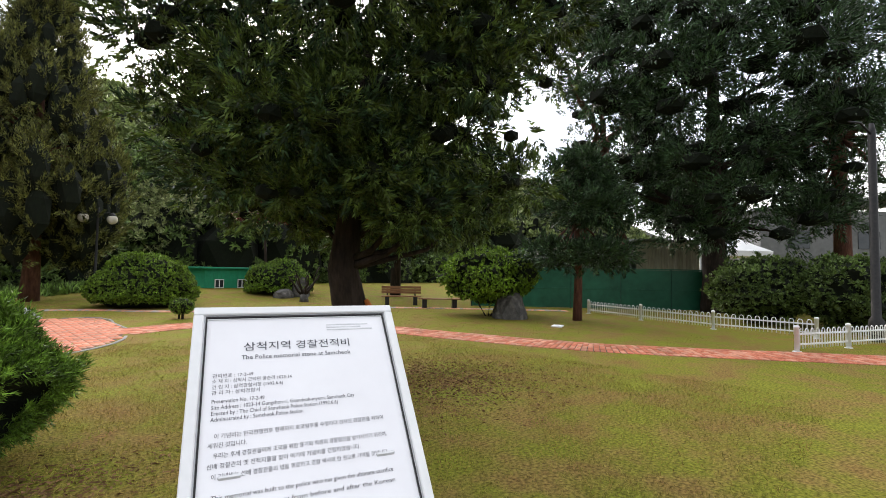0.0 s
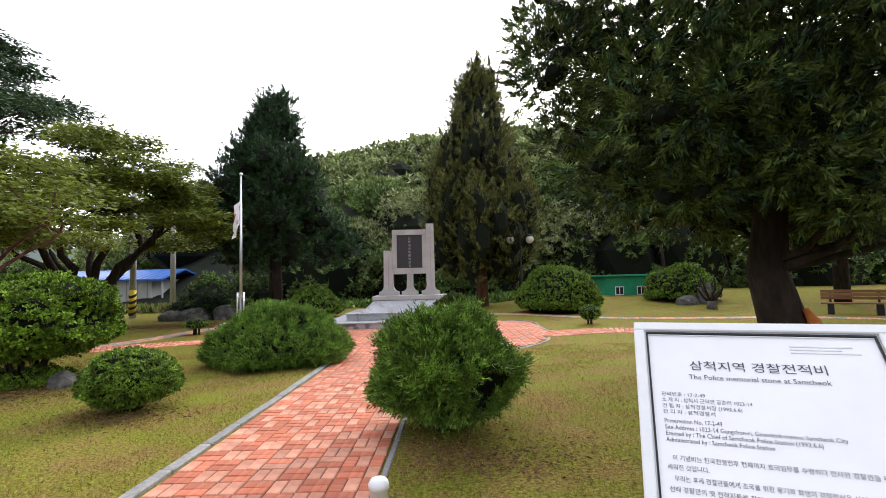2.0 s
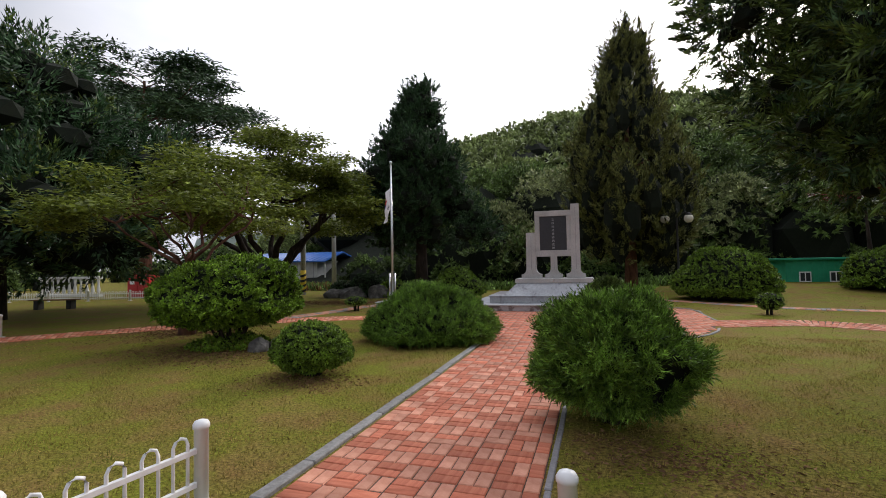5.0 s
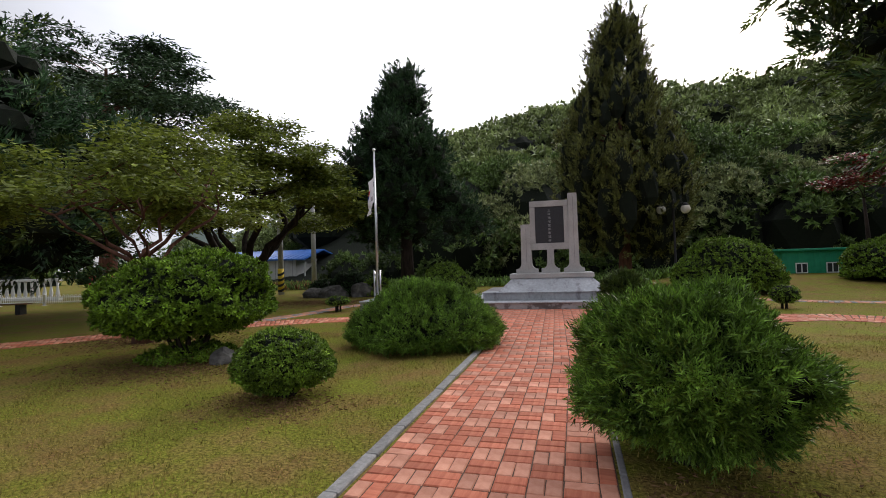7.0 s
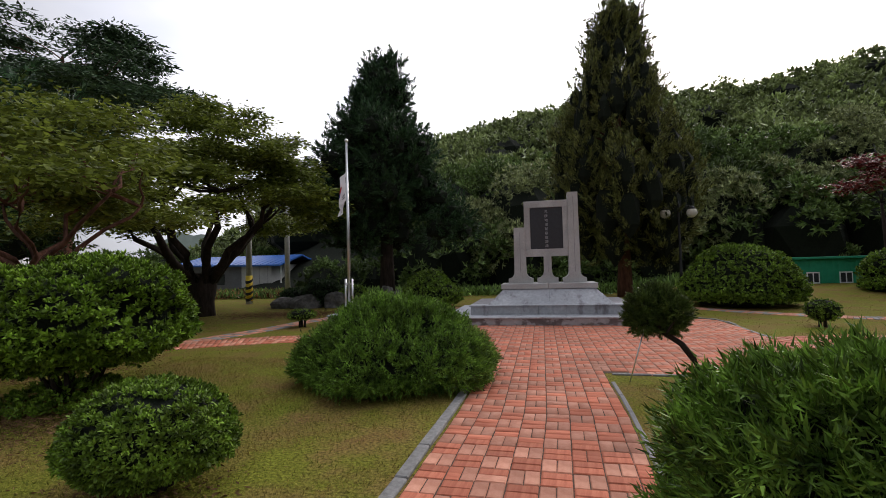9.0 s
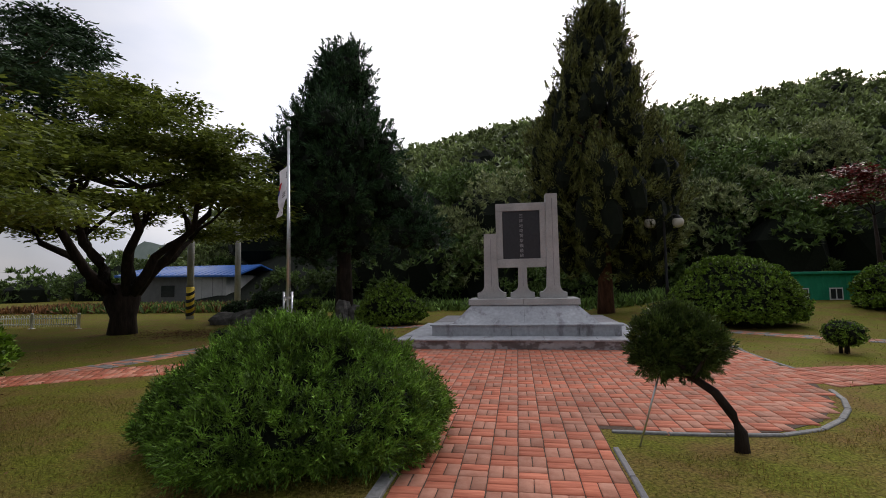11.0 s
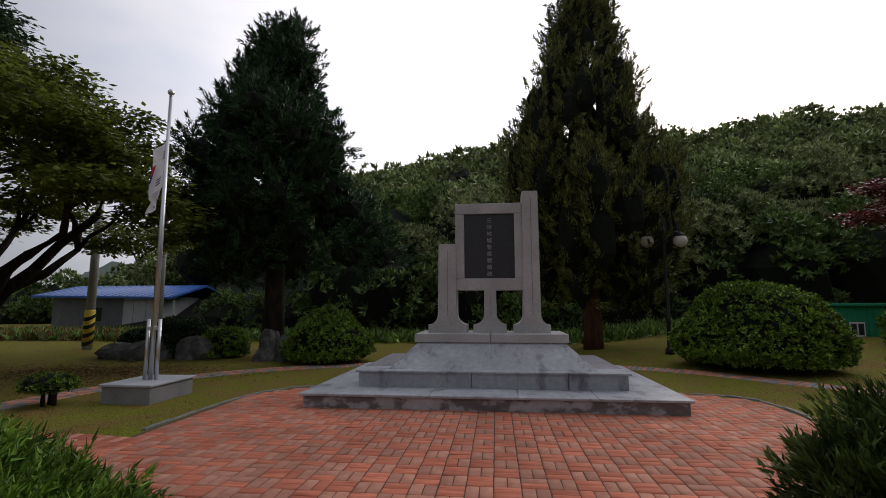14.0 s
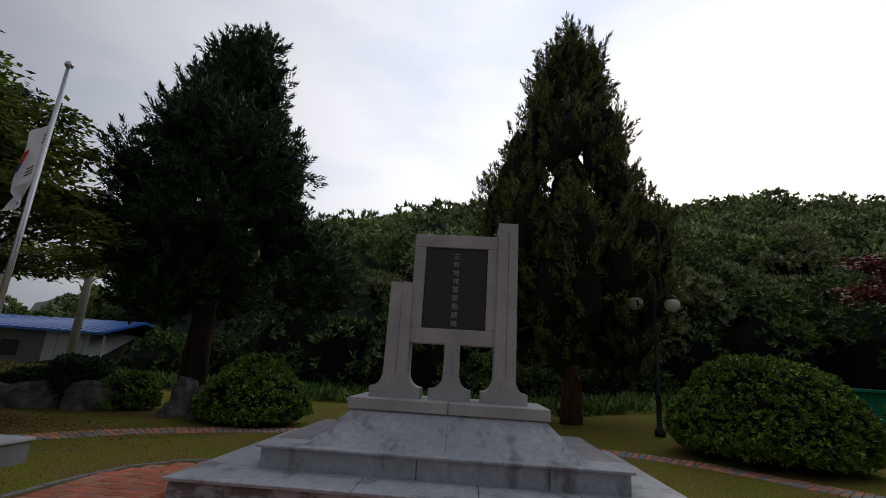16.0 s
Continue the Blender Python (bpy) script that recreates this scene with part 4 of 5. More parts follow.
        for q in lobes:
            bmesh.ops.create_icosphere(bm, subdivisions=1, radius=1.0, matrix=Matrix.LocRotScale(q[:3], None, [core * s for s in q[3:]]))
        part("shade_core", bm, CORE, t)["kind"] = "stuff"
    return t


def cone_lobes(h0, h1, r_at, n, size, seed, stretch=1.5, fill=0.7):
    """Crown masses round an upright axis; r_at gives the crown's radius at a height from 0 to 1."""
    r = np.random.default_rng(seed)
    out = []
    for _ in range(n):
        k = r.random() ** 1.15
        z = h0 + (h1 - h0) * k
        rad = r_at(k) * math.sqrt(r.uniform(fill ** 2, 1.0))
        a = r.uniform(0, 6.283)
        s = size * r.uniform(0.7, 1.25) * (0.45 + 0.55 * min(1.0, r_at(k) / max(r_at(0.25), 0.1)))
        out.append((rad * math.cos(a), rad * math.sin(a), z, s, s, s * stretch))
    return out


def profile(*pairs):
    xs, ys = [p[0] for p in pairs], [p[1] for p in pairs]
    return lambda k: float(np.interp(k, xs, ys))


# twin-tipped cypress behind the monument
lob = cone_lobes(2.0, 12.2, profile((0, 1.7), (0.1, 2.6), (0.3, 2.75), (0.5, 2.3), (0.7, 1.55), (0.85, 1.0), (1, 0.45)), 210, 0.55, 41, 2.4, 0.55)
lob += [(0.1, 0, z, 0.3, 0.3, 0.8) for z in (11.0, 11.7, 12.4, 13.0)] + [(0.85, 0.1, z, 0.32, 0.32, 0.75) for z in (10.6, 11.3, 11.9, 12.4)]
tree("cypress_tree", (2.3, 24.5), "tall conical dark green cypress with a double tip", ([(0, 0, -0.1), (0.02, 0, 1.8), (0, 0, 6), (0, 0, 11.5)], [0.32, 0.25, 0.16, 0.04]), lob, CYPRESS, 42, 3600, 40, 0.14, 0.045, bark=BARK_RED, spread=0.1, up=1.2, mess=0.5, core=0.76, long=5.0)
# columnar conifer left of the monument
lob = [(q[0] - 0.45 + 0.07 * (q[2] - 2.5), *q[1:]) for q in cone_lobes(2.5, 9.9, profile((0, 1.3), (0.12, 1.9), (0.45, 2.0), (0.65, 1.7), (0.78, 1.05), (1, 0.4)), 140, 0.55, 43, 1.15, 0.5)]
lob += [(-1.7, 0, 7.5, 0.6, 0.6, 0.5), (-2.1, 0.2, 6.8, 0.6, 0.6, 0.5), (-1.2, 0, 8.0, 0.5, 0.5, 0.45), (-1.9, -0.2, 5.5, 0.6, 0.6, 0.6), (0.45, 0, 9.9, 0.25, 0.25, 0.4), (-0.05, 0, 10.1, 0.25, 0.25, 0.4)]
lob += [(2.1, 0.2, 4.3, 0.7, 0.6, 0.6), (2.7, 0.4, 3.7, 0.75, 0.7, 0.6), (2.2, 0, 3.0, 0.8, 0.7, 0.6), (3.1, 0.3, 2.9, 0.6, 0.6, 0.5), (1.8, 0.4, 5.0, 0.45, 0.45, 0.5)]
tree("conifer_tree", (-7.35, 21.3), "dark green conifer with a ragged columnar crown", ([(0, 0, -0.1), (0, 0, 2.2), (0, 0, 5.5), (0, 0, 9.2)], [0.34, 0.28, 0.18, 0.05]), lob, KAIZUKA, 44, 3000, 44, 0.13, 0.045, spread=0.12, up=0.5, mess=0.6, core=0.72, long=3.6)
# big spreading juniper above the sign
lob = cone_lobes(2.1, 7.6, profile((0, 1.7), (0.1, 2.25), (0.25, 2.45), (0.5, 2.9), (0.85, 3.2), (1, 2.0)), 380, 0.46, 45, 0.75, 0.3)
tree("juniper_tree", (3.95, 5.25), "huge spreading dark juniper with a scarred leaning trunk", ([(0.1, -0.05, -0.1), (0.02, 0.0, 0.35), (-0.12, 0.08, 0.95), (-0.26, 0.08, 1.5), (-0.1, 0, 3.4), (0.1, 0, 6.0)], [0.3, 0.25, 0.23, 0.21, 0.12, 0.04]), lob, JUNIPER, 46, 15000, 29, 0.075, 0.026, spread=0.045, up=0.15, mess=0.7, second=(JUNIPER_DARK, 0.3), thin=0.55, long=4.0, core=0.3)
scar = thing("trunk_scar", (3.95, 5.25, 0), "raw orange bark scar on the juniper trunk", "bark")
tube_part("bare_wood", [(0.16, -0.18, 0.45), (0.1, -0.2, 0.8), (-0.02, -0.12, 1.1)], [0.04, 0.09, 0.03], ORANGE_WOOD, scar, 8)
# dark pine by the hedge
lob = cone_lobes(3.2, 16.5, profile((0, 2.6), (0.1, 4.6), (0.3, 6.2), (0.6, 6.0), (0.85, 4.0), (1, 1.5)), 190, 1.0, 47, 0.6, 0.3)
tree("pine_tree", (22.6, 5.2), "tall dark pine with a thick twin trunk", ([(0, 0, -0.1), (0.1, 0, 1.6), (-0.1, 0.1, 4), (0, 0, 8), (0.1, 0, 15)], [0.6, 0.5, 0.42, 0.28, 0.08]), lob, JUNIPER_DARK, 48, 3400, 40, 0.2, 0.06, spread=0.22, up=0.2, core=0.55)
# small layered pine
lob = [(math.cos(a) * 1.15, math.sin(a) * 1.15, 2.15 + 0.1 * math.sin(3 * a), 0.65, 0.65, 0.28) for a in np.linspace(0, 5.6, 8)]
lob += cone_lobes(3.4, 5.5, profile((0, 1.3), (0.4, 1.4), (1, 0.5)), 26, 0.55, 49, 0.7, 0.3)
tree("small_pine", (14.2, 7.25), "small layered dark pine on a slim trunk", ([(0, 0, -0.1), (0.05, 0, 1.5), (0, 0.05, 3.2), (0, 0, 5)], [0.17, 0.14, 0.11, 0.04]), lob, JUNIPER_DARK, 50, 1100, 36, 0.14, 0.05, spread=0.13, bark=BARK_RED)
# leaning red pine behind the green wall
lob = [(-7.0, 0.5, 12.2, 2.0, 1.8, 0.6), (-5.0, -0.5, 13.6, 2.2, 2.0, 0.7), (-2.5, 0, 14.4, 2.0, 2.0, 0.7), (0.5, 0, 13.4, 2.0, 1.6, 0.6), (2.6, 0.3, 12.2, 1.8, 1.6, 0.6), (-3.5, 0.2, 11.0, 1.6, 1.4, 0.5), (1.6, 0, 10.6, 1.5, 1.4, 0.4), (-6.2, 0, 10.4, 1.3, 1.2, 0.4)]
lim = [((-2.6, 0, 8.0), (-5.6, 0, 10.2), 0.3, 0.12), ((-5.6, 0, 10.2), (-5.0, -0.4, 13.4), 0.12, 0.04), ((-5.6, 0, 10.2), (-7.0, 0.5, 12.0), 0.12, 0.04), ((-2.6, 0, 8.0), (1.0, 0.1, 10.4), 0.22, 0.1), ((1.0, 0.1, 10.4), (2.6, 0.3, 12), 0.1, 0.03), ((1.0, 0.1, 10.4), (0.5, 0, 13.2), 0.1, 0.03), ((-2.6, 0, 8.0), (-2.4, 0, 14), 0.18, 0.04), ((-3.8, 0, 9), (-3.5, 0.2, 11), 0.1, 0.03)]
tree("red_pine", (25.7, 10.4), "leaning red pine with bare forked limbs and flat needle pads", ([(0, 0, -0.1), (0.1, 0, 2.8), (-0.8, 0, 5.2), (-2.6, 0, 8.1)], [0.42, 0.38, 0.34, 0.3]), lob, PINE, 51, 800, 34, 0.24, 0.05, bark=BARK_RED, spread=0.24, limbs=lim, form="pads")
# two more behind the bench and wall
lob = cone_lobes(2.6, 10, profile((0, 2.0), (0.3, 3.6), (0.7, 2.6), (1, 0.8)), 70, 1.0, 52, 0.7, 0.4)
tree("juniper_tree", (17.6, 20.2), "dark evergreen tree behind the bench", ([(0, 0, -0.1), (0, 0, 3), (0, 0, 9)], [0.32, 0.27, 0.06]), lob, JUNIPER_DARK, 53, 1000, 36, 0.2, 0.06, spread=0.22, core=0.6)
lob = cone_lobes(4.6, 12.5, profile((0, 1.8), (0.4, 2.6), (1, 0.8)), 50, 0.9, 54, 0.6, 0.2)
tree("pine_tree", (31.0, 9.0), "slim dark pine with a bare trunk beyond the wall", ([(0, 0, -0.1), (-0.3, 0, 4), (0.2, 0, 8), (0, 0, 12)], [0.36, 0.3, 0.22, 0.06]), lob, PINE, 55, 600, 30, 0.26, 0.07, spread=0.25)
lob = cone_lobes(4.0, 15, profile((0, 1.5), (0.3, 3.4), (0.7, 3.6), (1, 1.2)), 70, 1.0, 155, 0.6, 0.3)
tree("pine_tree", (27.5, 1.2), "tall dark pine with open branches beside the building", ([(0, 0, -0.1), (0.2, 0, 4), (0, 0.1, 8), (0.2, 0, 14)], [0.4, 0.34, 0.26, 0.06]), lob, JUNIPER_DARK, 156, 1300, 36, 0.22, 0.06, spread=0.2, bark=BARK_RED)
# big conifer on the far lawn
lob = cone_lobes(1.8, 8.7, profile((0, 3.6), (0.12, 5.2), (0.4, 5.3), (0.7, 4.2), (0.9, 2.4), (1, 1.4)), 170, 1.1, 56, 0.72, 0.45)
tree("conifer_tree", (-18.3, 10.5), "wide dark green conifer sweeping low over the lawn", ([(0, 0, -0.1), (0, 0, 1.5), (0.2, 0, 4), (0, 0, 8)], [0.5, 0.45, 0.3, 0.08]), lob, KAIZUKA, 57, 2800, 36, 0.2, 0.07, spread=0.2, up=0.35, core=0.6, second=(JUNIPER, 0.25), long=4.0)
# flat-topped far pine
rr = np.random.default_rng(58)
lob = []
for k in range(64):
    z = 6.0 + 1.25 * (k % 8) + rr.uniform(-0.25, 0.25)
    rad = (1.5 + 6.3 * (1 - abs((z - 10.8) / 5.6) ** 1.5)) * rr.uniform(0.3, 1.0)
    a = rr.uniform(0, 6.283)
    lob.append((rad * math.cos(a), rad * math.sin(a), z + 0.12 * rad, rr.uniform(1.4, 2.3), rr.uniform(1.4, 2.3), 0.3))
tree("pine_tree", (-28.0, 24.5), "tall flat-layered old pine", ([(0, 0, -0.1), (0.3, 0, 4), (0, 0, 9), (0.2, 0, 14.2)], [0.55, 0.45, 0.3, 0.08]), lob, PINE, 59, 2300, 26, 0.34, 0.11, spread=0.26, bark=BARK_RED, form="pads")
# spreading deciduous tree near the flagpole
lob = []
rr = np.random.default_rng(60)
for k in range(64):
    a, q = rr.uniform(0, 6.283), math.sqrt(rr.random())
    rad = 4.9 * q
    zt = 3.1 + 4.9 * (1 - q ** 1.7) * rr.uniform(0.35, 1.0) + rr.uniform(-0.3, 0.5)
    lob.append((rad * math.cos(a), rad * math.sin(a), zt, rr.uniform(0.5, 1.05), rr.uniform(0.5, 1.05), rr.uniform(0.16, 0.34)))
lim = []
rnd = random.Random(61)
for k in range(9):
    a = k * 0.7
    e = Vector((2.4 * math.cos(a), 2.4 * math.sin(a), rnd.uniform(3.0, 4.4)))
    lim.append(((0.3 * math.cos(a), 0.3 * math.sin(a), 1.2), tuple(e), 0.17, 0.07))
    for j in range(4):
        q = lob[rnd.randrange(len(lob))]
        near = min(lob, key=lambda s: (Vector(s[:3]) - e - Vector((rnd.uniform(-1.6, 1.6), rnd.uniform(-1.6, 1.6), rnd.uniform(0, 2.4)))).length)
        lim.append((tuple(e), near[:3], 0.07, 0.015))
tree("deciduous_tree", (-12.95, 17.6), "spreading broadleaf tree with many dark stems from a short trunk", ([(0, 0, -0.1), (0.02, 0, 0.5), (-0.05, 0, 1.0), (0, 0, 1.5)], [0.42, 0.36, 0.5, 0.42]), lob, MAPLE, 62, 2100, 22, 0.18, 0.09, spread=0.2, up=0.05, mess=0.9, limbs=lim, form="pads")
# browned tree behind the azalea
lob = []
rr = np.random.default_rng(63)
for k in range(40):
    a, q = rr.uniform(0, 6.283), math.sqrt(rr.random())
    lob.append((3.1 * q * math.cos(a), 2.5 * q * math.sin(a), 2.6 + 1.8 * (1 - q ** 2) * rr.uniform(0.2, 1.0), rr.uniform(0.4, 0.75), rr.uniform(0.4, 0.75), rr.uniform(0.12, 0.25)))
lim = []
rnd = random.Random(64)
for k in range(7):
    a = k * 0.92
    e = Vector((1.5 * math.cos(a), 1.4 * math.sin(a), rnd.uniform(2.4, 3.2)))
    lim.append(((0, 0, 1.5), tuple(e), 0.05, 0.022))
    for j in range(4):
        near = min(lob, key=lambda s: (Vector(s[:3]) - e - Vector((rnd.uniform(-1.3, 1.3), rnd.uniform(-1.3, 1.3), rnd.uniform(0, 1)))).length)
        lim.append((tuple(e), near[:3], 0.026, 0.008))
tree("deciduous_tree", (-9.05, 9.05), "small broadleaf tree with rusty branches and thinning leaves", ([(0, 0, -0.1), (0.03, 0, 0.6), (0, 0, 1.6)], [0.2, 0.17, 0.15]), lob, MAPLE, 65, 800, 20, 0.13, 0.065, bark=BARK_RED, spread=0.17, up=0.0, mess=0.9, limbs=lim, form="pads")

# trained little juniper with a leaning trunk and a prop
lob = [(-0.56, 0.2, 0.88, 0.24, 0.24, 0.2), (-0.4, 0.3, 1.0, 0.22, 0.22, 0.18), (-0.26, 0.15, 0.86, 0.22, 0.22, 0.2), (-0.6, 0.1, 0.74, 0.18, 0.18, 0.14), (-0.3, 0.2, 0.72, 0.2, 0.2, 0.13)]
trained = tree("trained_juniper", (0.66, 9.4), "small trained juniper with a leaning trunk and ball crown", ([(0, 0, -0.05), (0.0, 0, 0.16), (-0.06, 0, 0.3), (-0.2, 0, 0.48), (-0.32, 0.1, 0.6), (-0.44, 0.2, 0.74)], [0.055, 0.048, 0.04, 0.035, 0.03, 0.02]), lob, JUNIPER, 66, 1700, 28, 0.034, 0.011, spread=0.026, up=0.4, core=0.7, limbs=[((-0.36, 0, 0.6), (-0.25, -0.05, 0.8), 0.02, 0.01), ((-0.42, 0, 0.68), (-0.6, 0.05, 0.8), 0.02, 0.01)])
prop = thing("prop_stick", (-0.15, 9.45, 0), "thin weathered metal prop under the trained juniper", "stake")
tube_part("stick", [(0, 0, -0.05), (0.2, -0.03, 0.66)], [0.008, 0.008], STEEL, prop, 6)


# ---- wooded hill ----
def hill_z(x, y):
    ridge = np.interp(x, [-110, -80, -65, -52, -42, -32, -4, 31, 68, 130], [0, 1.5, 4, 9, 18, 23, 30, 31.6, 34.3, 36.5]) + 1.0 * np.sin(x * 0.16)
    return ridge * np.clip((y - 33 - 1.2 * np.clip(-22 - x, 0, 26)) / (70 - 1.2 * np.clip(-22 - x, 0, 26)), 0, 1) ** 0.85


hx, hy = np.linspace(-160, 190, 71), np.linspace(30, 170, 29)
HX, HY = np.meshgrid(hx, hy)
HZ = hill_z(HX, HY) * np.clip((175 - HY) / 60, 0, 1) - 0.3
hn = len(hx)
hi = (np.arange(len(hy) - 1)[:, None] * hn + np.arange(hn - 1)[None, :]).ravel()
# Near-black ground colour paints the shade beneath the hill's trees.
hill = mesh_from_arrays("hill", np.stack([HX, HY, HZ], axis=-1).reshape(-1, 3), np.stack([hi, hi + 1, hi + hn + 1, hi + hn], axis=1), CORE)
tagged(hill, "wooded hillside behind the memorial park", "hill", kind="structure")


def woods(name, spots, size, bunches, per, leaf, wide, mat, seed, label, tall=1.0):
    """Tree crowns as humps of leaf bunches over near-black bodies painted as shade, in one mass."""
    r = np.random.default_rng(seed)
    L, C = [], []
    for x, y, z in spots:
        s = size * r.uniform(0.65, 1.35)
        C.append((x, y, z + 0.3 * s, s * 0.74, s * 0.74, s * 0.76 * tall))
        for _ in range(9):
            d = unit(r.normal(size=3) + np.array([0, 0, 0.35]))
            d[2] = abs(d[2])
            q = s * r.uniform(0.3, 0.5)
            L.append((x + d[0] * s * 0.75, y + d[1] * s * 0.75, z + s * 0.3 + d[2] * s * 0.85 * tall, q, q, q * 0.7))
    L = np.array(L)
    pick = np.repeat(np.arange(len(L)), bunches)
    n = len(pick)
    d = unit(r.normal(size=(n, 3)) + np.array([0, 0, 0.55]))
    p = L[pick, :3] + d * L[pick, 3:] * r.uniform(0.8, 1.08, (n, 1))
    ob = rosettes(name, p, unit(d + np.array([0, 0, 0.4]) + r.normal(size=(n, 3)) * 0.3), per, leaf, wide, mat, None, r, 1.0, True)
    tagged(ob, label, "woods", kind="stuff")
    # Near-black bodies added under the leaves, shade put into their colour.
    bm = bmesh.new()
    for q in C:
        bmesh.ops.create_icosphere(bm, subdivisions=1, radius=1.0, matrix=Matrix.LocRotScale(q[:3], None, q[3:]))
    inner = part("shade_core", bm, CORE, ob)
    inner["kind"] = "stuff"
    return ob


def spread_spots(x0, x1, y0, y1, step, rng):
    """Loosely even places over a stretch of the hill."""
    gx, gy = np.meshgrid(np.arange(x0, x1, step), np.arange(y0, y1, step))
    x, y = gx.ravel() + rng.uniform(-0.45, 0.45, gx.size) * step, gy.ravel() + rng.uniform(-0.45, 0.45, gx.size) * step
    return np.column_stack([x, y, hill_z(x, y)])


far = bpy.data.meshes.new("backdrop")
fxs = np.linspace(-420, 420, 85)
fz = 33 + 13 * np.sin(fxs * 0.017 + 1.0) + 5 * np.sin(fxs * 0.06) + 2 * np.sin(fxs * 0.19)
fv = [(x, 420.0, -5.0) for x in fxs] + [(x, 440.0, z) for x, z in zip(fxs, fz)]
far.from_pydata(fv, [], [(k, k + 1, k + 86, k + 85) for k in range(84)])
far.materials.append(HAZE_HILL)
tagged(new("backdrop", far), "far mountain ridge, pale with haze painted into its colour", "mountains", kind="structure")
r = np.random.default_rng(70)
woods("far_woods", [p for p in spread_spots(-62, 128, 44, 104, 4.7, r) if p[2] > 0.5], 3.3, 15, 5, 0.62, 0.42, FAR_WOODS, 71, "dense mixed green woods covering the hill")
woods("near_woods", spread_spots(-11, 48, 34, 45, 4.0, r), 3.1, 64, 6, 0.34, 0.18, WOODS, 72, "dark broadleaf trees at the foot of the hill", 1.2)
woods("flowering_trees", [(-3.2, 33.5, 0.6), (-1.8, 34.5, 3.0), (-5.6, 36, 1.5), (9.8, 34.5, 1.5), (13.4, 36, 4), (16.5, 37, 3.2), (19.5, 40, 7)], 2.7, 90, 7, 0.3, 0.1, BLOSSOM, 73, "pale flowering chestnut trees at the foot of the hill", 1.35)
x, y = r.uniform(-30, 46, 110), r.uniform(31.6, 34, 110)
y = y + np.where(x < -17, 9.0, 0.0)
woods("undergrowth", np.column_stack([x, y, 0 * x - 0.2]), 1.15, 15, 6, 0.26, 0.12, WOODS, 75, "tangled green undergrowth along the foot of the woods", 1.3)
x, y = r.uniform(-47, -27, 34), r.uniform(45, 58, 34)
woods("hillside_grove", np.column_stack([x, y, 0 * x]), 2.3, 40, 6, 0.36, 0.16, WOODS, 76, "grove of green trees beyond the blue-roofed house", 1.2)
# Made-up tree band, added to cover the bright empty horizon in the west.
x, y = r.uniform(-62, -42, 60), r.uniform(-25, 60, 60)
woods("west_woods", np.column_stack([x, y, 0 * x - 0.6]), 2.2, 18, 5, 0.45, 0.25, WOODS, 74, "added dark trees closing the horizon beyond the road and lawn")


# ---- lamps ----
def twin_lamp(at, h, label):
    z = float(ground_z(at[0], at[1]))
    lamp = thing("street_lamp", (at[0], at[1], z), label, "lamp")
    bm = bmesh.new()
    revolve(bm, [(0.13, 0), (0.13, 0.12), (0.07, 0.2), (0.06, 0.9), (0.075, 0.92), (0.05, 1.0), (0.04, h), (0.05, h + 0.03), (0.015, h + 0.16)], 12)
    part("pole", bm, DARK_METAL, lamp)
    for s in (-1, 1):
        pts = [(0, 0, h - 0.25), (s * 0.18, 0, h - 0.1), (s * 0.36, 0, h - 0.02), (s * 0.47, 0, h - 0.1)]
        arm = tube_part("arm", pts, [0.02] * 4, DARK_METAL, lamp, 6)
        bm = bmesh.new()
        bmesh.ops.create_uvsphere(bm, u_segments=16, v_segments=12, radius=0.19, matrix=Matrix.Translation((s * 0.47, 0, h - 0.3)))
        for f in bm.faces:
            f.smooth = True
        part("globe", bm, GLOBE, lamp, "frosted cream globe")
        bm = bmesh.new()
        revolve(bm, [(0.13, h - 0.18), (0.15, h - 0.15), (0.06, h - 0.06), (0.03, h - 0.04)], 12, (s * 0.47, 0, 0))
        part("cap", bm, DARK_METAL, lamp)
    return lamp


GLOBE = material("lamp_globe", ((0.68, 0.64, 0.55), (0.78, 0.74, 0.66)), scale=4, rough=0.3, translucent=0.3)
twin_lamp((4.0, 22.4), 3.55, "dark twin-globe park lamp behind the domed shrub")
pole = thing("lamp_post", (15.6, 0.1, 0), "tall dark metal lamp post beside the fence", "lamp post")
bm = bmesh.new()
revolve(bm, [(0.16, 0), (0.16, 0.5), (0.1, 0.6), (0.08, 5.2), (0.05, 5.4)], 12)
part("pole", bm, DARK_METAL, pole)
tube_part("arm", [(0, 0, 5.1), (-0.4, 0.2, 5.35), (-0.9, 0.4, 5.3)], [0.03, 0.03, 0.02], DARK_METAL, pole, 6)

# ---- benches ----
WOOD = material("bench_wood", ((0.16, 0.075, 0.035), (0.27, 0.135, 0.065)), scale=8, rough=0.7, stretch=(0.3, 4, 4), rand=0.1)


def bench(at, turn, back_rest, label):
    b = thing("bench", (at[0], at[1], float(ground_z(*at))), label, "bench", turn=turn)
    for x in (-0.62, 0.62):
        box_part("leg", x - 0.09, x + 0.09, -0.16, 0.16, -0.02, 0.36, DARK_METAL, b, 0.01)
        if back_rest:
            box_part("bracket", x - 0.03, x + 0.03, 0.17, 0.22, 0.2, 0.82, DARK_METAL, b, 0.005)
    for k in range(4):
        box_part("seat_slat", -0.88, 0.88, -0.21 + k * 0.105, -0.115 + k * 0.105, 0.362, 0.405, WOOD, b, 0.006)
    if back_rest:
        for k in range(3):
            box_part("back_slat", -0.88, 0.88, 0.13, 0.168, 0.5 + k * 0.115, 0.6 + k * 0.115, WOOD, b, 0.006)
    return b


bench((13.9, 15.55), -40, True, "brown wooden slat bench with a backrest on dark legs")
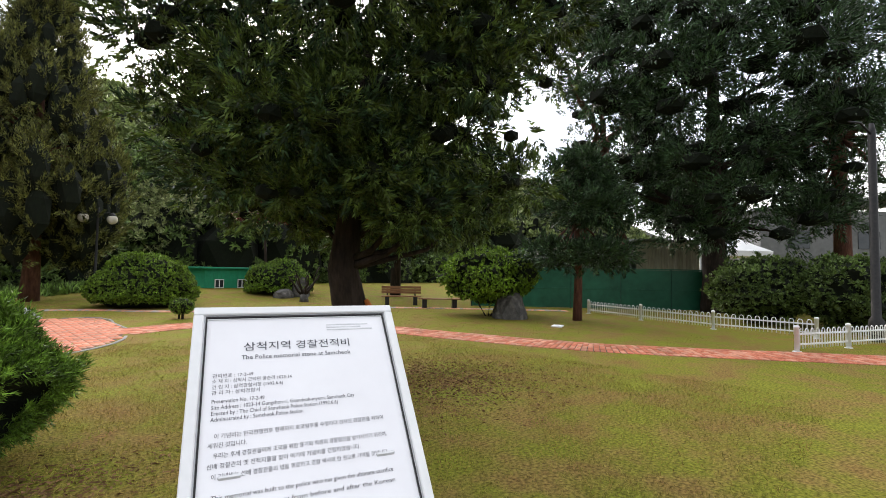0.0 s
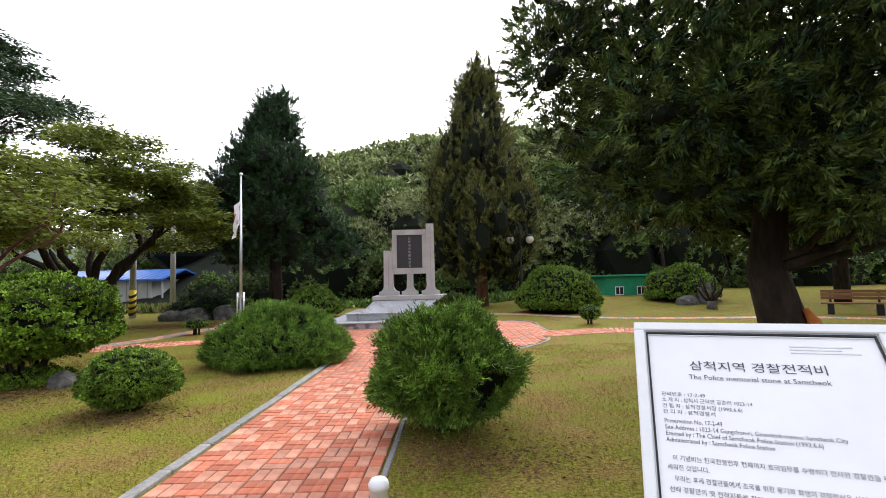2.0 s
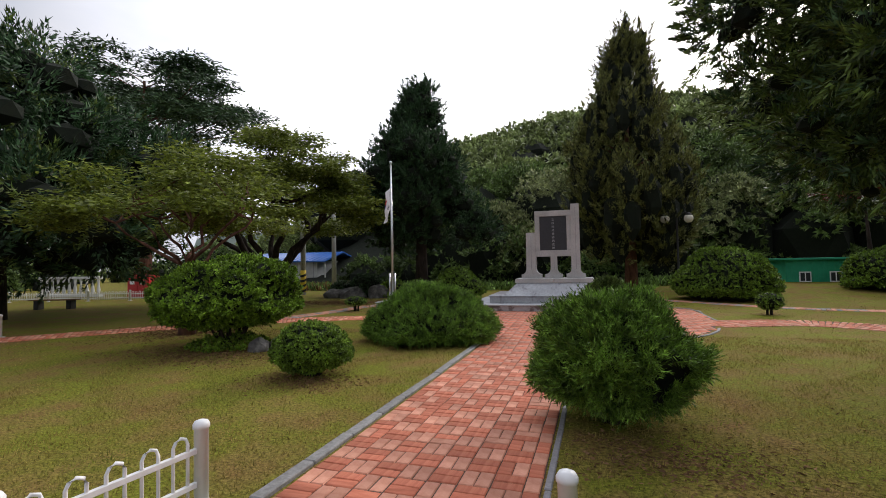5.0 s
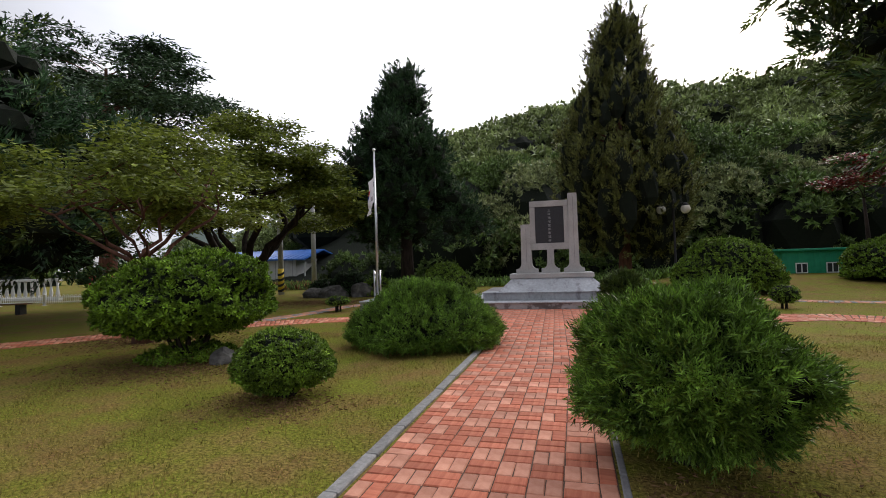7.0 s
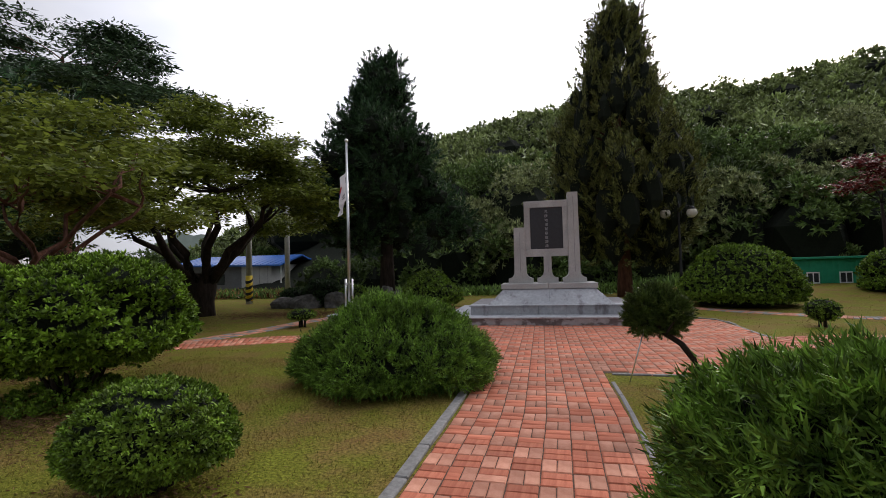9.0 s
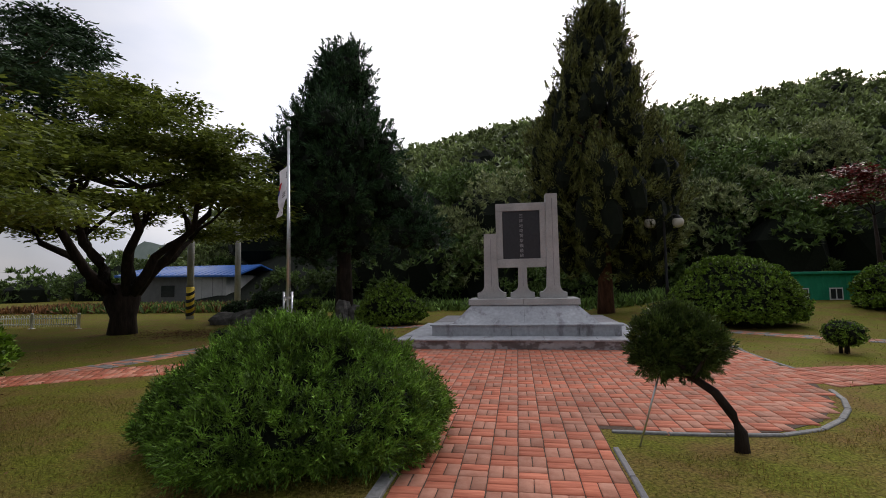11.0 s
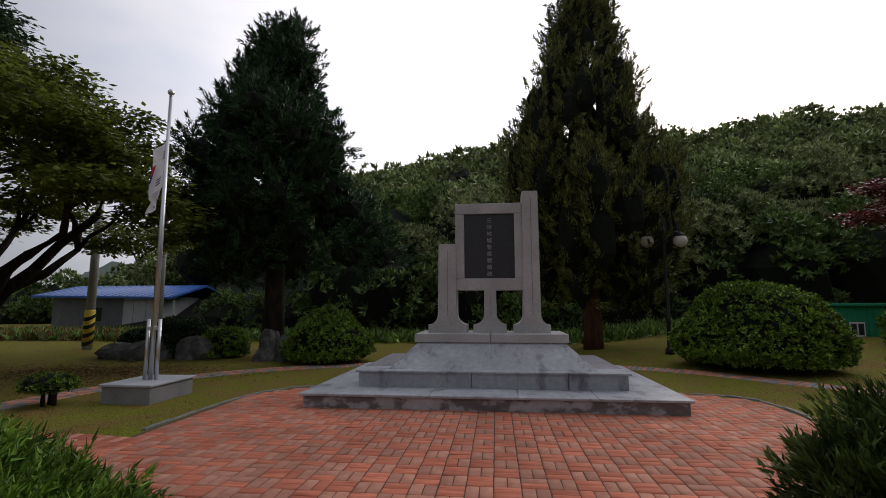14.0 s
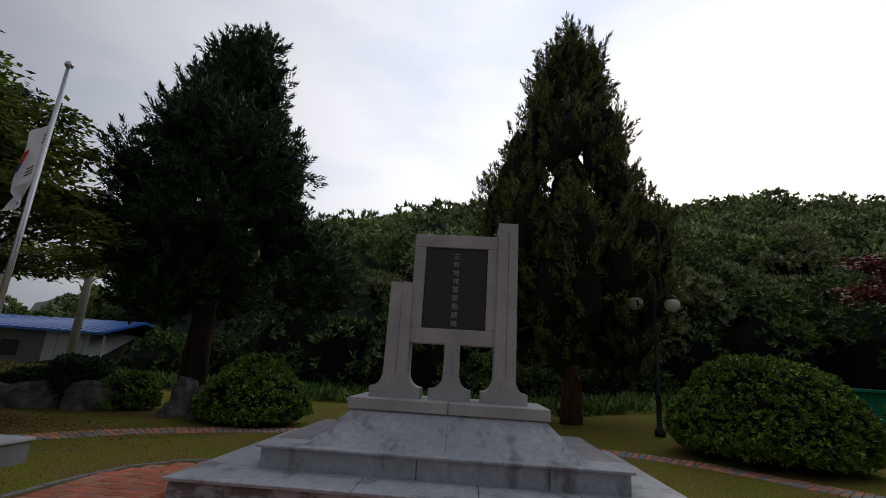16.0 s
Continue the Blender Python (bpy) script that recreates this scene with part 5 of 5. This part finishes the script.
bench((14.05, 13.35), -40, False, "brown backless wooden slat bench on dark legs")
bench((-20.6, 14.1), 20, False, "low dark backless bench on the far lawn")

# ---- green wall, shed and buildings to the east ----
GREEN_PAINT = material("green_sheet", ((0.008, 0.075, 0.04), (0.014, 0.11, 0.06)), scale=3, rough=0.5, coarse=0.25)
HUT_GREEN = material("hut_green", ((0.015, 0.26, 0.14), (0.025, 0.34, 0.19)), scale=4, rough=0.5, coarse=0.15)
RUST_SHEET = material("weathered_sheet", ((0.2, 0.17, 0.12), (0.36, 0.32, 0.24)), scale=3, rough=0.8, stretch=(4, 4, 0.4), coarse=0.2)
GREY_WALL = material("grey_render", ((0.15, 0.155, 0.16), (0.21, 0.215, 0.22)), scale=3, rough=0.85, coarse=0.15)
PALE_WALL = material("pale_render", ((0.5, 0.5, 0.48), (0.6, 0.6, 0.58)), scale=3, rough=0.8, coarse=0.12)
BLUE_ROOF = material("blue_roof", ((0.03, 0.12, 0.42), (0.05, 0.18, 0.55)), scale=3, rough=0.35, coarse=0.15, stretch=(0.5, 3, 1))
GLASS = material("window_glass", ((0.03, 0.035, 0.04), (0.05, 0.055, 0.06)), scale=2, rough=0.08, spec=0.6)
RED_PAINT = material("red_paint", ((0.42, 0.02, 0.022), (0.52, 0.035, 0.035)), scale=4, rough=0.5, coarse=0.12)
YELLOW = material("yellow_band", ((0.6, 0.42, 0.03), (0.7, 0.5, 0.05)), scale=6, rough=0.6)
CONCRETE = material("pole_concrete", ((0.3, 0.3, 0.29), (0.4, 0.4, 0.38)), scale=8, rough=0.85, coarse=0.15)


def corrugated(bm, x0, x1, z0, z1, y, pitch=0.2, depth=0.03, thick=0.008):
    n = max(4, int((x1 - x0) / pitch * 4))
    ring = []
    for k in range(n + 1):
        x = x0 + (x1 - x0) * k / n
        d = depth * (1, 1, -1, -1)[k % 4] * 0.5
        ring.append((x, y + d))
    rows = [[bm.verts.new((x, yy + o, z)) for x, yy in ring] for z in (z0, z1) for o in (0.0, thick)]
    for k in range(n):
        bm.faces.new((rows[0][k], rows[0][k + 1], rows[2][k + 1], rows[2][k]))
        bm.faces.new((rows[1][k + 1], rows[1][k], rows[3][k], rows[3][k + 1]))
        bm.faces.new((rows[2][k], rows[2][k + 1], rows[3][k + 1], rows[3][k]))


wall_dir = math.degrees(math.atan2(4.3 - 13.4, 24.1 - 16.2))
gwall = thing("green_fence_wall", (16.2, 13.4, 0), "dark green painted sheet metal boundary fence", "fence", turn=wall_dir)
for k in range(8):
    box_part("panel", k * 2.2 + 0.01, k * 2.2 + 2.19, -0.015, 0.015, 0.02, 1.75, GREEN_PAINT, gwall, 0.004)
    box_part("post", k * 2.2 - 0.04, k * 2.2 + 0.04, 0.02, 0.09, -0.05, 1.8, DARK_METAL, gwall, 0.004)
for z in (0.85, 1.76):
    box_part("rail", 0, 17.6, -0.035, -0.016, z, z + 0.05, GREEN_PAINT, gwall, 0.003)

shed = thing("shed", (25.2, 9.7, 0), "weathered corrugated metal shed with a sloping roof", "shed", turn=wall_dir)
bm = bmesh.new()
corrugated(bm, 0, 3.2, 0, 3.3, -0.6, 0.42, 0.07)
part("front_sheet", bm, RUST_SHEET, shed, "buff corrugated sheet")
box_part("wall", -7.5, -0.05, 0.0, 4, 0, 2.5, GREY_WALL, shed, 0.01)
box_part("side_wall", 0, 3.2, -0.5, 4, 0, 3.25, DARK_METAL, shed, 0.01)
bm = bmesh.new()
box(bm, -0.2, 3.5, -0.8, 4.3, 3.34, 3.42, 0.01)
part("roof", bm, GREY_WALL, shed)
bm = bmesh.new()
box(bm, -7.8, -0.1, -0.35, 4.3, 2.52, 2.58, 0.01)
part("low_roof", bm, GREY_WALL, shed)

tent = thing("canopy_tent", (36.5, 8.7, 0), "white peaked canopy tent beyond the wall", "tent", turn=-40)
for x in (-2.4, 2.4):
    for y in (-2.4, 2.4):
        tube_part("leg", [(x, y, -0.1), (x, y, 3.1)], [0.05, 0.05], WHITE_PAINT, tent, 6)
bm = bmesh.new()
ring0 = [bm.verts.new(p) for p in ((-2.6, -2.6, 2.9), (2.6, -2.6, 2.9), (2.6, 2.6, 2.9), (-2.6, 2.6, 2.9))]
ring1 = [bm.verts.new(p) for p in ((-2.6, -2.6, 3.25), (2.6, -2.6, 3.25), (2.6, 2.6, 3.25), (-2.6, 2.6, 3.25))]
tip = [bm.verts.new(p) for p in ((-0.9, 0, 4.6), (0.9, 0, 4.6))]
for k in range(4):
    bm.faces.new((ring0[k], ring0[(k + 1) % 4], ring1[(k + 1) % 4], ring1[k]))
bm.faces.new((ring1[0], ring1[1], tip[1], tip[0]))
bm.faces.new((ring1[1], ring1[2], tip[1]))
bm.faces.new((ring1[2], ring1[3], tip[0], tip[1]))
bm.faces.new((ring1[3], ring1[0], tip[0]))
part("canopy", bm, WHITE_PAINT, tent)

car = thing("car", (32.5, 5.7, 0), "pale parked car half hidden beyond the wall", "car", turn=40)
bm = bmesh.new()
outline = [(-2.1, 0.35), (2.1, 0.35), (2.15, 0.8), (1.4, 0.95), (0.8, 1.75), (-1.3, 1.8), (-1.9, 1.15), (-2.15, 0.9)]
a = [bm.verts.new((x, -0.85, z)) for x, z in outline]
b2 = [bm.verts.new((x, 0.85, z)) for x, z in outline]
for k in range(len(outline)):
    bm.faces.new((a[k], a[(k + 1) % 8], b2[(k + 1) % 8], b2[k]))
bm.faces.new(list(reversed(a)))
bm.faces.new(b2)
bmesh.ops.bevel(bm, geom=list(bm.edges), offset=0.08, segments=2, affect="EDGES")
part("body", bm, WHITE_PAINT, car)
for x in (-1.3, 1.3):
    for y in (-0.87, 0.87):
        tube_part("wheel", [(x, y - 0.1, 0.32), (x, y + 0.1, 0.32)], [0.32, 0.32], DARK_METAL, car, 14)

house = thing("building", (43.0, 0.5, 0), "plain grey rendered building beyond the hedge", "building", turn=-52)
box_part("wall", -7, 7, 0, 8, 0, 6.2, GREY_WALL, house, 0.02)
bm = bmesh.new()
prism_pts = [(-7.4, 6.2), (7.4, 7.6), (7.4, 7.75), (-7.4, 6.35)]
fr = [bm.verts.new((x, -0.4, z)) for x, z in prism_pts]
bk = [bm.verts.new((x, 8.4, z)) for x, z in prism_pts]
for k in range(4):
    bm.faces.new((fr[k], fr[(k + 1) % 4], bk[(k + 1) % 4], bk[k]))
bm.faces.new(list(reversed(fr)))
bm.faces.new(bk)
part("roof", bm, GREY_WALL, house)
for x in (-4.5, 0, 4.5):
    box_part("window", x - 0.7, x + 0.7, -0.04, 0.02, 3.6, 4.8, GLASS, house, 0.01)

for k, (hx0, hy0) in enumerate(((18.6, 3.0), (18.2, 0.6), (18.9, -1.8))):
    bush("hedge_shrub", (hx0, hy0), 1.5, 1.5, 2.3, WOODS, 80 + k, "tall dark loose hedge shrub behind the white fence", 1900, 0.12, 0.05, lift=0.1, lump=0.12, lump_scale=3, crevice=-0.7, group="hedge")

# ---- green hut ----
hz = float(ground_z(10.4, 25.5)) - 0.08
hut = thing("green_hut", (10.4, 25.6, hz), "small green ribbed metal hut with framed windows", "hut")
box_part("wall", -1.2, 1.7, 0, 2.6, -0.3, 1.1, HUT_GREEN, hut, 0.01)
for k in range(14):
    box_part("rib", -1.18 + k * 0.21, -1.13 + k * 0.21, -0.022, -0.002, -0.3, 1.09, HUT_GREEN, hut, 0.003)
box_part("roof", -1.4, 1.9, -0.25, 2.8, 1.102, 1.2, HUT_GREEN, hut, 0.01)
for x in (-0.45, 0.75):
    w = box_part("window_frame", x - 0.24, x + 0.24, -0.05, -0.023, 0.08, 0.56, WHITE_PAINT, hut, 0.004)
    for s in (-0.11, 0.11):
        box_part("pane", x + s - 0.085, x + s + 0.085, -0.056, -0.0505, 0.13, 0.51, GLASS, w, 0.0)

# ---- blue-roofed house and poles to the west ----
bh = thing("blue_roof_house", (-23.2, 34.0, -0.3), "low grey house with a blue metal roof and pale gable", "house")
box_part("wall", -4.6, 0.2, 0, 5, 0, 2.4, GREY_WALL, bh, 0.01)
box_part("gable_wall", 0.22, 2.7, -0.15, 5, 0, 2.35, PALE_WALL, bh, 0.01)
for x in (0.9, 1.7, 2.4):
    box_part("panel_seam", x - 0.012, x + 0.012, -0.165, -0.152, 0.1, 2.3, GREY_WALL, bh, 0.0)
bm = bmesh.new()
fr = [bm.verts.new(p) for p in ((-5.4, -0.7, 2.32), (3.7, -0.7, 2.2), (3.7, 2.5, 3.0), (-5.4, 2.5, 3.0), (-5.4, 5.6, 2.3), (3.7, 5.6, 2.3))]
fr2 = [bm.verts.new(v.co + Vector((0, 0, 0.12))) for v in fr]
for q in ((0, 1, 2, 3), (3, 2, 5, 4)):
    bm.faces.new([fr2[i] for i in q])
    bm.faces.new([fr[i] for i in reversed(q)])
for q in ((0, 1), (1, 2), (2, 5), (5, 4), (4, 3), (3, 0)):
    bm.faces.new((fr[q[0]], fr[q[1]], fr2[q[1]], fr2[q[0]]))
part("roof", bm, BLUE_ROOF, bh)
for k in range(20):
    x = -5.25 + k * 0.463
    tube_part("seam", [(x, -0.68, 2.45 - 0.012 * (k * 0.5)), (x, 2.48, 3.125)], [0.02, 0.02], BLUE_ROOF, bh, 5)
box_part("window", -2.3, -1.3, -0.05, 0.02, 0.9, 1.7, GLASS, bh, 0.01)
box_part("porch_post", 3.4, 3.5, -0.2, -0.1, 0, 2.2, PALE_WALL, bh, 0.004)
box_part("carport_wall", 2.75, 3.4, 4.0, 4.1, 0, 2.2, DARK_METAL, bh, 0.004)

for (px, py), hgt, banded in (((-14.85, 23.0), 7.5, True), ((-14.6, 26.0), 7.5, False)):
    up_pole = thing("utility_pole", (px, py, 0), "grey concrete utility pole" + (" with yellow and black warning bands" if banded else ""), "pole")
    tube_part("shaft", [(0, 0, -0.2), (0, 0, hgt)], [0.15, 0.11], CONCRETE, up_pole, 12)
    if banded:
        sleeve = tube_part("warning_sleeve", [(0, 0, 0.15), (0, 0, 1.35)], [0.165, 0.16], YELLOW, up_pole, 16, "yellow warning sleeve")
        for k in range(4):
            bm = bmesh.new()
            for s in range(16):
                a0, a1 = 2 * math.pi * s / 16, 2 * math.pi * (s + 1) / 16
                z0 = 0.22 + k * 0.28
                q0, q1 = z0 + 0.1 * math.sin(a0), z0 + 0.1 * math.sin(a1)
                v = [bm.verts.new((0.17 * math.cos(t), 0.17 * math.sin(t), zz)) for t, zz in ((a0, q0), (a1, q1), (a1, q1 + 0.13), (a0, q0 + 0.13))]
                bm.faces.new(v)
            part("black_band", bm, DARK_METAL, sleeve)

red_box = thing("red_cabinet", (-23.4, 20.6, 0), "red painted metal fire equipment cabinet", "cabinet")
box_part("body", -0.75, 0.75, -0.35, 0.35, 0.05, 1.25, RED_PAINT, red_box, 0.02)
for s in (-1, 1):
    d = box_part("door", s * 0.37 - 0.34, s * 0.37 + 0.34, -0.38, -0.352, 0.15, 1.15, RED_PAINT, red_box, 0.01)
    box_part("label_plate", s * 0.37 - 0.16, s * 0.37 + 0.16, -0.388, -0.382, 0.75, 0.95, WHITE_PAINT, d, 0.0)
hoop_fence([(-28.0, 17.0), (-26.0, 17.5), (-24.0, 18.0), (-22.0, 18.6), (-20.0, 18.9), (-18.0, 19.1), (-16.2, 19.2)], "low white painted metal hoop fence at the back of the lawn")
bal = thing("balustrade", (-29.5, 21.0, 0), "pale concrete balustrade behind the lawn", "balustrade")
box_part("rail", -2.5, 2.5, -0.12, 0.12, 1.05, 1.2, PALE_WALL, bal, 0.02)
box_part("base", -2.5, 2.5, -0.15, 0.15, 0, 0.18, PALE_WALL, bal, 0.02)
for k in range(11):
    bm = bmesh.new()
    revolve(bm, [(0.07, 0.17), (0.1, 0.4), (0.05, 0.75), (0.08, 1.06)], 10, (-2.3 + k * 0.46, 0, 0))
    part("baluster", bm, PALE_WALL, bal)


# ---- rocks ----
def rock(at, sx, sy, sz, seed, label="weathered grey garden rock", turn=0.0, mat=None):
    z = float(ground_z(at[0], at[1]))
    bm = bmesh.new()
    bmesh.ops.create_icosphere(bm, subdivisions=3, radius=1.0)
    for v in bm.verts:
        c = v.co
        k = 1 + 0.28 * noise.noise(c * 1.3 + Vector((seed, 3, 1))) + 0.1 * noise.noise(c * 3.7 + Vector((seed, 0, 7)))
        v.co = Vector((max(-0.85, min(0.85, c.x * k)) * sx, c.y * k * sy, max(-0.35, c.z * k) * sz))
    me = bpy.data.meshes.new("rock")
    bm.to_mesh(me)
    bm.free()
    me.materials.append(mat or ROCK)
    ob = new("rock", me)
    ob.matrix_basis = pose(at[0], at[1], z + 0.2 * sz, 0, 0, turn)
    return tagged(ob, label, "rock", "garden rocks")


for k, (x, y, a, b3, c, t) in enumerate(((-5.9, 7.5, 0.2, 0.18, 0.2, 20), (-5.72, 7.72, 0.14, 0.14, 0.15, 60), (-7.3, 21.0, 0.32, 0.28, 0.75, 10), (-6.75, 20.85, 0.3, 0.26, 0.6, 40), (-7.15, 20.5, 0.35, 0.25, 0.28, 0),
                                         (-6.55, 20.45, 0.3, 0.2, 0.25, 80), (-10.6, 20.6, 0.8, 0.5, 0.45, 10), (-9.3, 20.9, 0.7, 0.5, 0.55, 30), (-11.6, 20.8, 0.7, 0.5, 0.35, 15), (11.3, 21.2, 0.6, 0.4, 0.35, 20), (12.3, 21.4, 0.5, 0.35, 0.8, 0), (13.0, 9.1, 0.75, 0.6, 0.7, 30))):
    rock((x, y), a, b3, c, 11 + k * 3.1, turn=t)
bush("rounded_shrub", (-10.2, 21.3), 0.95, 0.8, 1.15, JUNIPER_DARK, 91, "low dark spreading shrub among the rocks", 1200, 0.08, 0.036)
bush("rounded_shrub", (-11.6, 21.6), 0.8, 0.7, 0.8, JUNIPER_DARK, 92, "low dark spreading shrub among the rocks", 1000, 0.08, 0.036)
bush("rounded_shrub", (-8.9, 21.2), 0.8, 0.7, 0.85, BOX_LEAF, 93, "low green spreading shrub among the rocks", 1000, 0.08, 0.036)
marker = thing("ground_marker", (12.04, 6.77, 0), "flat white stone marker set in the lawn", "marker", turn=20)
box_part("slab", -0.22, 0.22, -0.15, 0.15, -0.02, 0.03, WHITE_PAINT, marker, 0.005)

# bare multi-stemmed shrub
ms = thing("bare_shrub", (11.3, 19.3, float(ground_z(11.3, 19.3))), "grey bare multi-stemmed shrub on the lawn", "shrub")
rnd = random.Random(95)
bm = bmesh.new()
tube(bm, [(0, 0, -0.05), (0, 0, 0.35)], [0.22, 0.17], 10)
part("stump", bm, ROCK, ms)
for k in range(7):
    a = k * 0.9
    bm = bmesh.new()
    limb(bm, (0.08 * math.cos(a), 0.08 * math.sin(a), 0.3), (0.75 * math.cos(a), 0.6 * math.sin(a), rnd.uniform(1.1, 1.75)), 0.06, 0.025, rnd)
    part("stem", bm, BARK, ms)

# red maple spray at the wood's edge
tree("red_maple", (11.6, 24.0), "small dark red maple at the edge of the woods", ([(0, 0, -0.1), (0.1, 0, 1.6), (0, 0, 3.2)], [0.12, 0.1, 0.05]), [(-0.9, 0, 3.9, 0.8, 0.6, 0.2), (0.4, 0.2, 4.5, 1.0, 0.7, 0.25), (1.3, 0, 4.0, 0.8, 0.6, 0.2), (-0.3, 0.3, 4.9, 0.6, 0.5, 0.2)], RED_LEAF, 96, 110, 26, 0.16, 0.09, spread=0.18, form="pads")

# bright field strip behind the monument
rf = np.random.default_rng(97)
fx, fy = rf.uniform(-26, 9, 9000), rf.uniform(26.5, 31.5, 9000)
crop = leaves("field_crop", np.column_stack([fx, fy, ground_z(fx, fy)]), rf.normal(size=(9000, 3)) * 0.5 + np.array([0, 0, 1.0]), 0.42, 0.16, FIELD, None, rf)
tagged(crop, "bright green vegetable field behind the park", "crop", kind="stuff")
# brown dry growth before the blue-roofed house
DRY = leaf_material("dry_growth", (0.2, 0.09, 0.035), (0.3, 0.16, 0.07))
fx, fy = rf.uniform(-30, -15, 5000), rf.uniform(26.5, 31.5, 5000)
dry = leaves("dry_growth", np.column_stack([fx, fy, 0 * fx]), rf.normal(size=(5000, 3)) * 0.5 + np.array([0, 0, 1.0]), 0.4, 0.1, DRY, None, rf)
tagged(dry, "rust-brown dry undergrowth by the house", "undergrowth", kind="stuff")


# ---- grass ----
def grass(name, count, area, height, width, seed, label):
    r = np.random.default_rng(seed)
    x0, x1, y0, y1 = area
    x, y = r.uniform(x0, x1, count), r.uniform(y0, y1, count)
    clear = (~((x - slant(y) > -2.2) & (x - slant(y) < -0.3) & (y < 10))) & ((x + 1.0) ** 2 + (y - 13.3) ** 2 > 4.15 ** 2) & (y > 0.9 - 0.37 * (x + 2.5))
    x, y = x[clear], y[clear]
    keep = r.random(len(x)) < 0.35 + 0.65 * (np.sin(x * 2.1 + np.sin(y * 1.3) * 2) * np.sin(y * 1.7 + np.sin(x * 0.9) * 2) > -0.2)
    x, y = x[keep], y[keep]
    way = r.normal(size=(len(x), 3)) * 0.55 + np.array([0, 0, 0.8])
    at = np.column_stack([x, y, ground_z(x, y) - 0.004])
    way = unit(way)
    side = unit(np.cross(way, r.normal(size=way.shape))) * width * 0.5
    v = np.stack([at - side, at + side, at + way * height * r.uniform(0.6, 1.5, (len(at), 1))], axis=1).reshape(-1, 3)
    ob = mesh_from_arrays(name, v, np.arange(len(v)).reshape(-1, 3), BLADE)
    return tagged(ob, label, "grass", kind="stuff")


grass("grass", 260000, (-7.5, 7.5, 0.5, 10.5), 0.03, 0.008, 101, "short sparse mown grass blades beside the path")
grass("grass", 40000, (-12, 13, 3, 22), 0.035, 0.014, 102, "short mown grass blades on the wider lawn")
rg = np.random.default_rng(103)
soil_spots = ((4.6, 4.6, 1.7, 1.2), (0.4, 4.1, 0.8, 0.45), (-3.8, 5.7, 0.7, 0.45), (-6.6, 7.1, 1.5, 0.8), (-9.6, 17.9, 2.6, 1.2), (-9.5, 9.5, 1.6, 1.2))
for x, y, a, b4 in soil_spots:
    n = int(2600 * a * b4)
    px, py = x + rg.normal(size=n) * a * 0.55, y + rg.normal(size=n) * b4 * 0.6
    ok = ~((px - slant(py) > -2.25) & (px - slant(py) < -0.3) & (py < 10))
    px, py = px[ok], py[ok]
    w = rg.normal(size=(len(px), 3)) * np.array([1, 1, 0.12])
    litter = leaves("leaf_litter", np.column_stack([px, py, ground_z(px, py) + rg.uniform(0.004, 0.012, len(px))]), w, 0.05, 0.014, LITTER, None, rg)
    tagged(litter, "brown fallen needles and bare soil under the plants", "litter", kind="stuff")
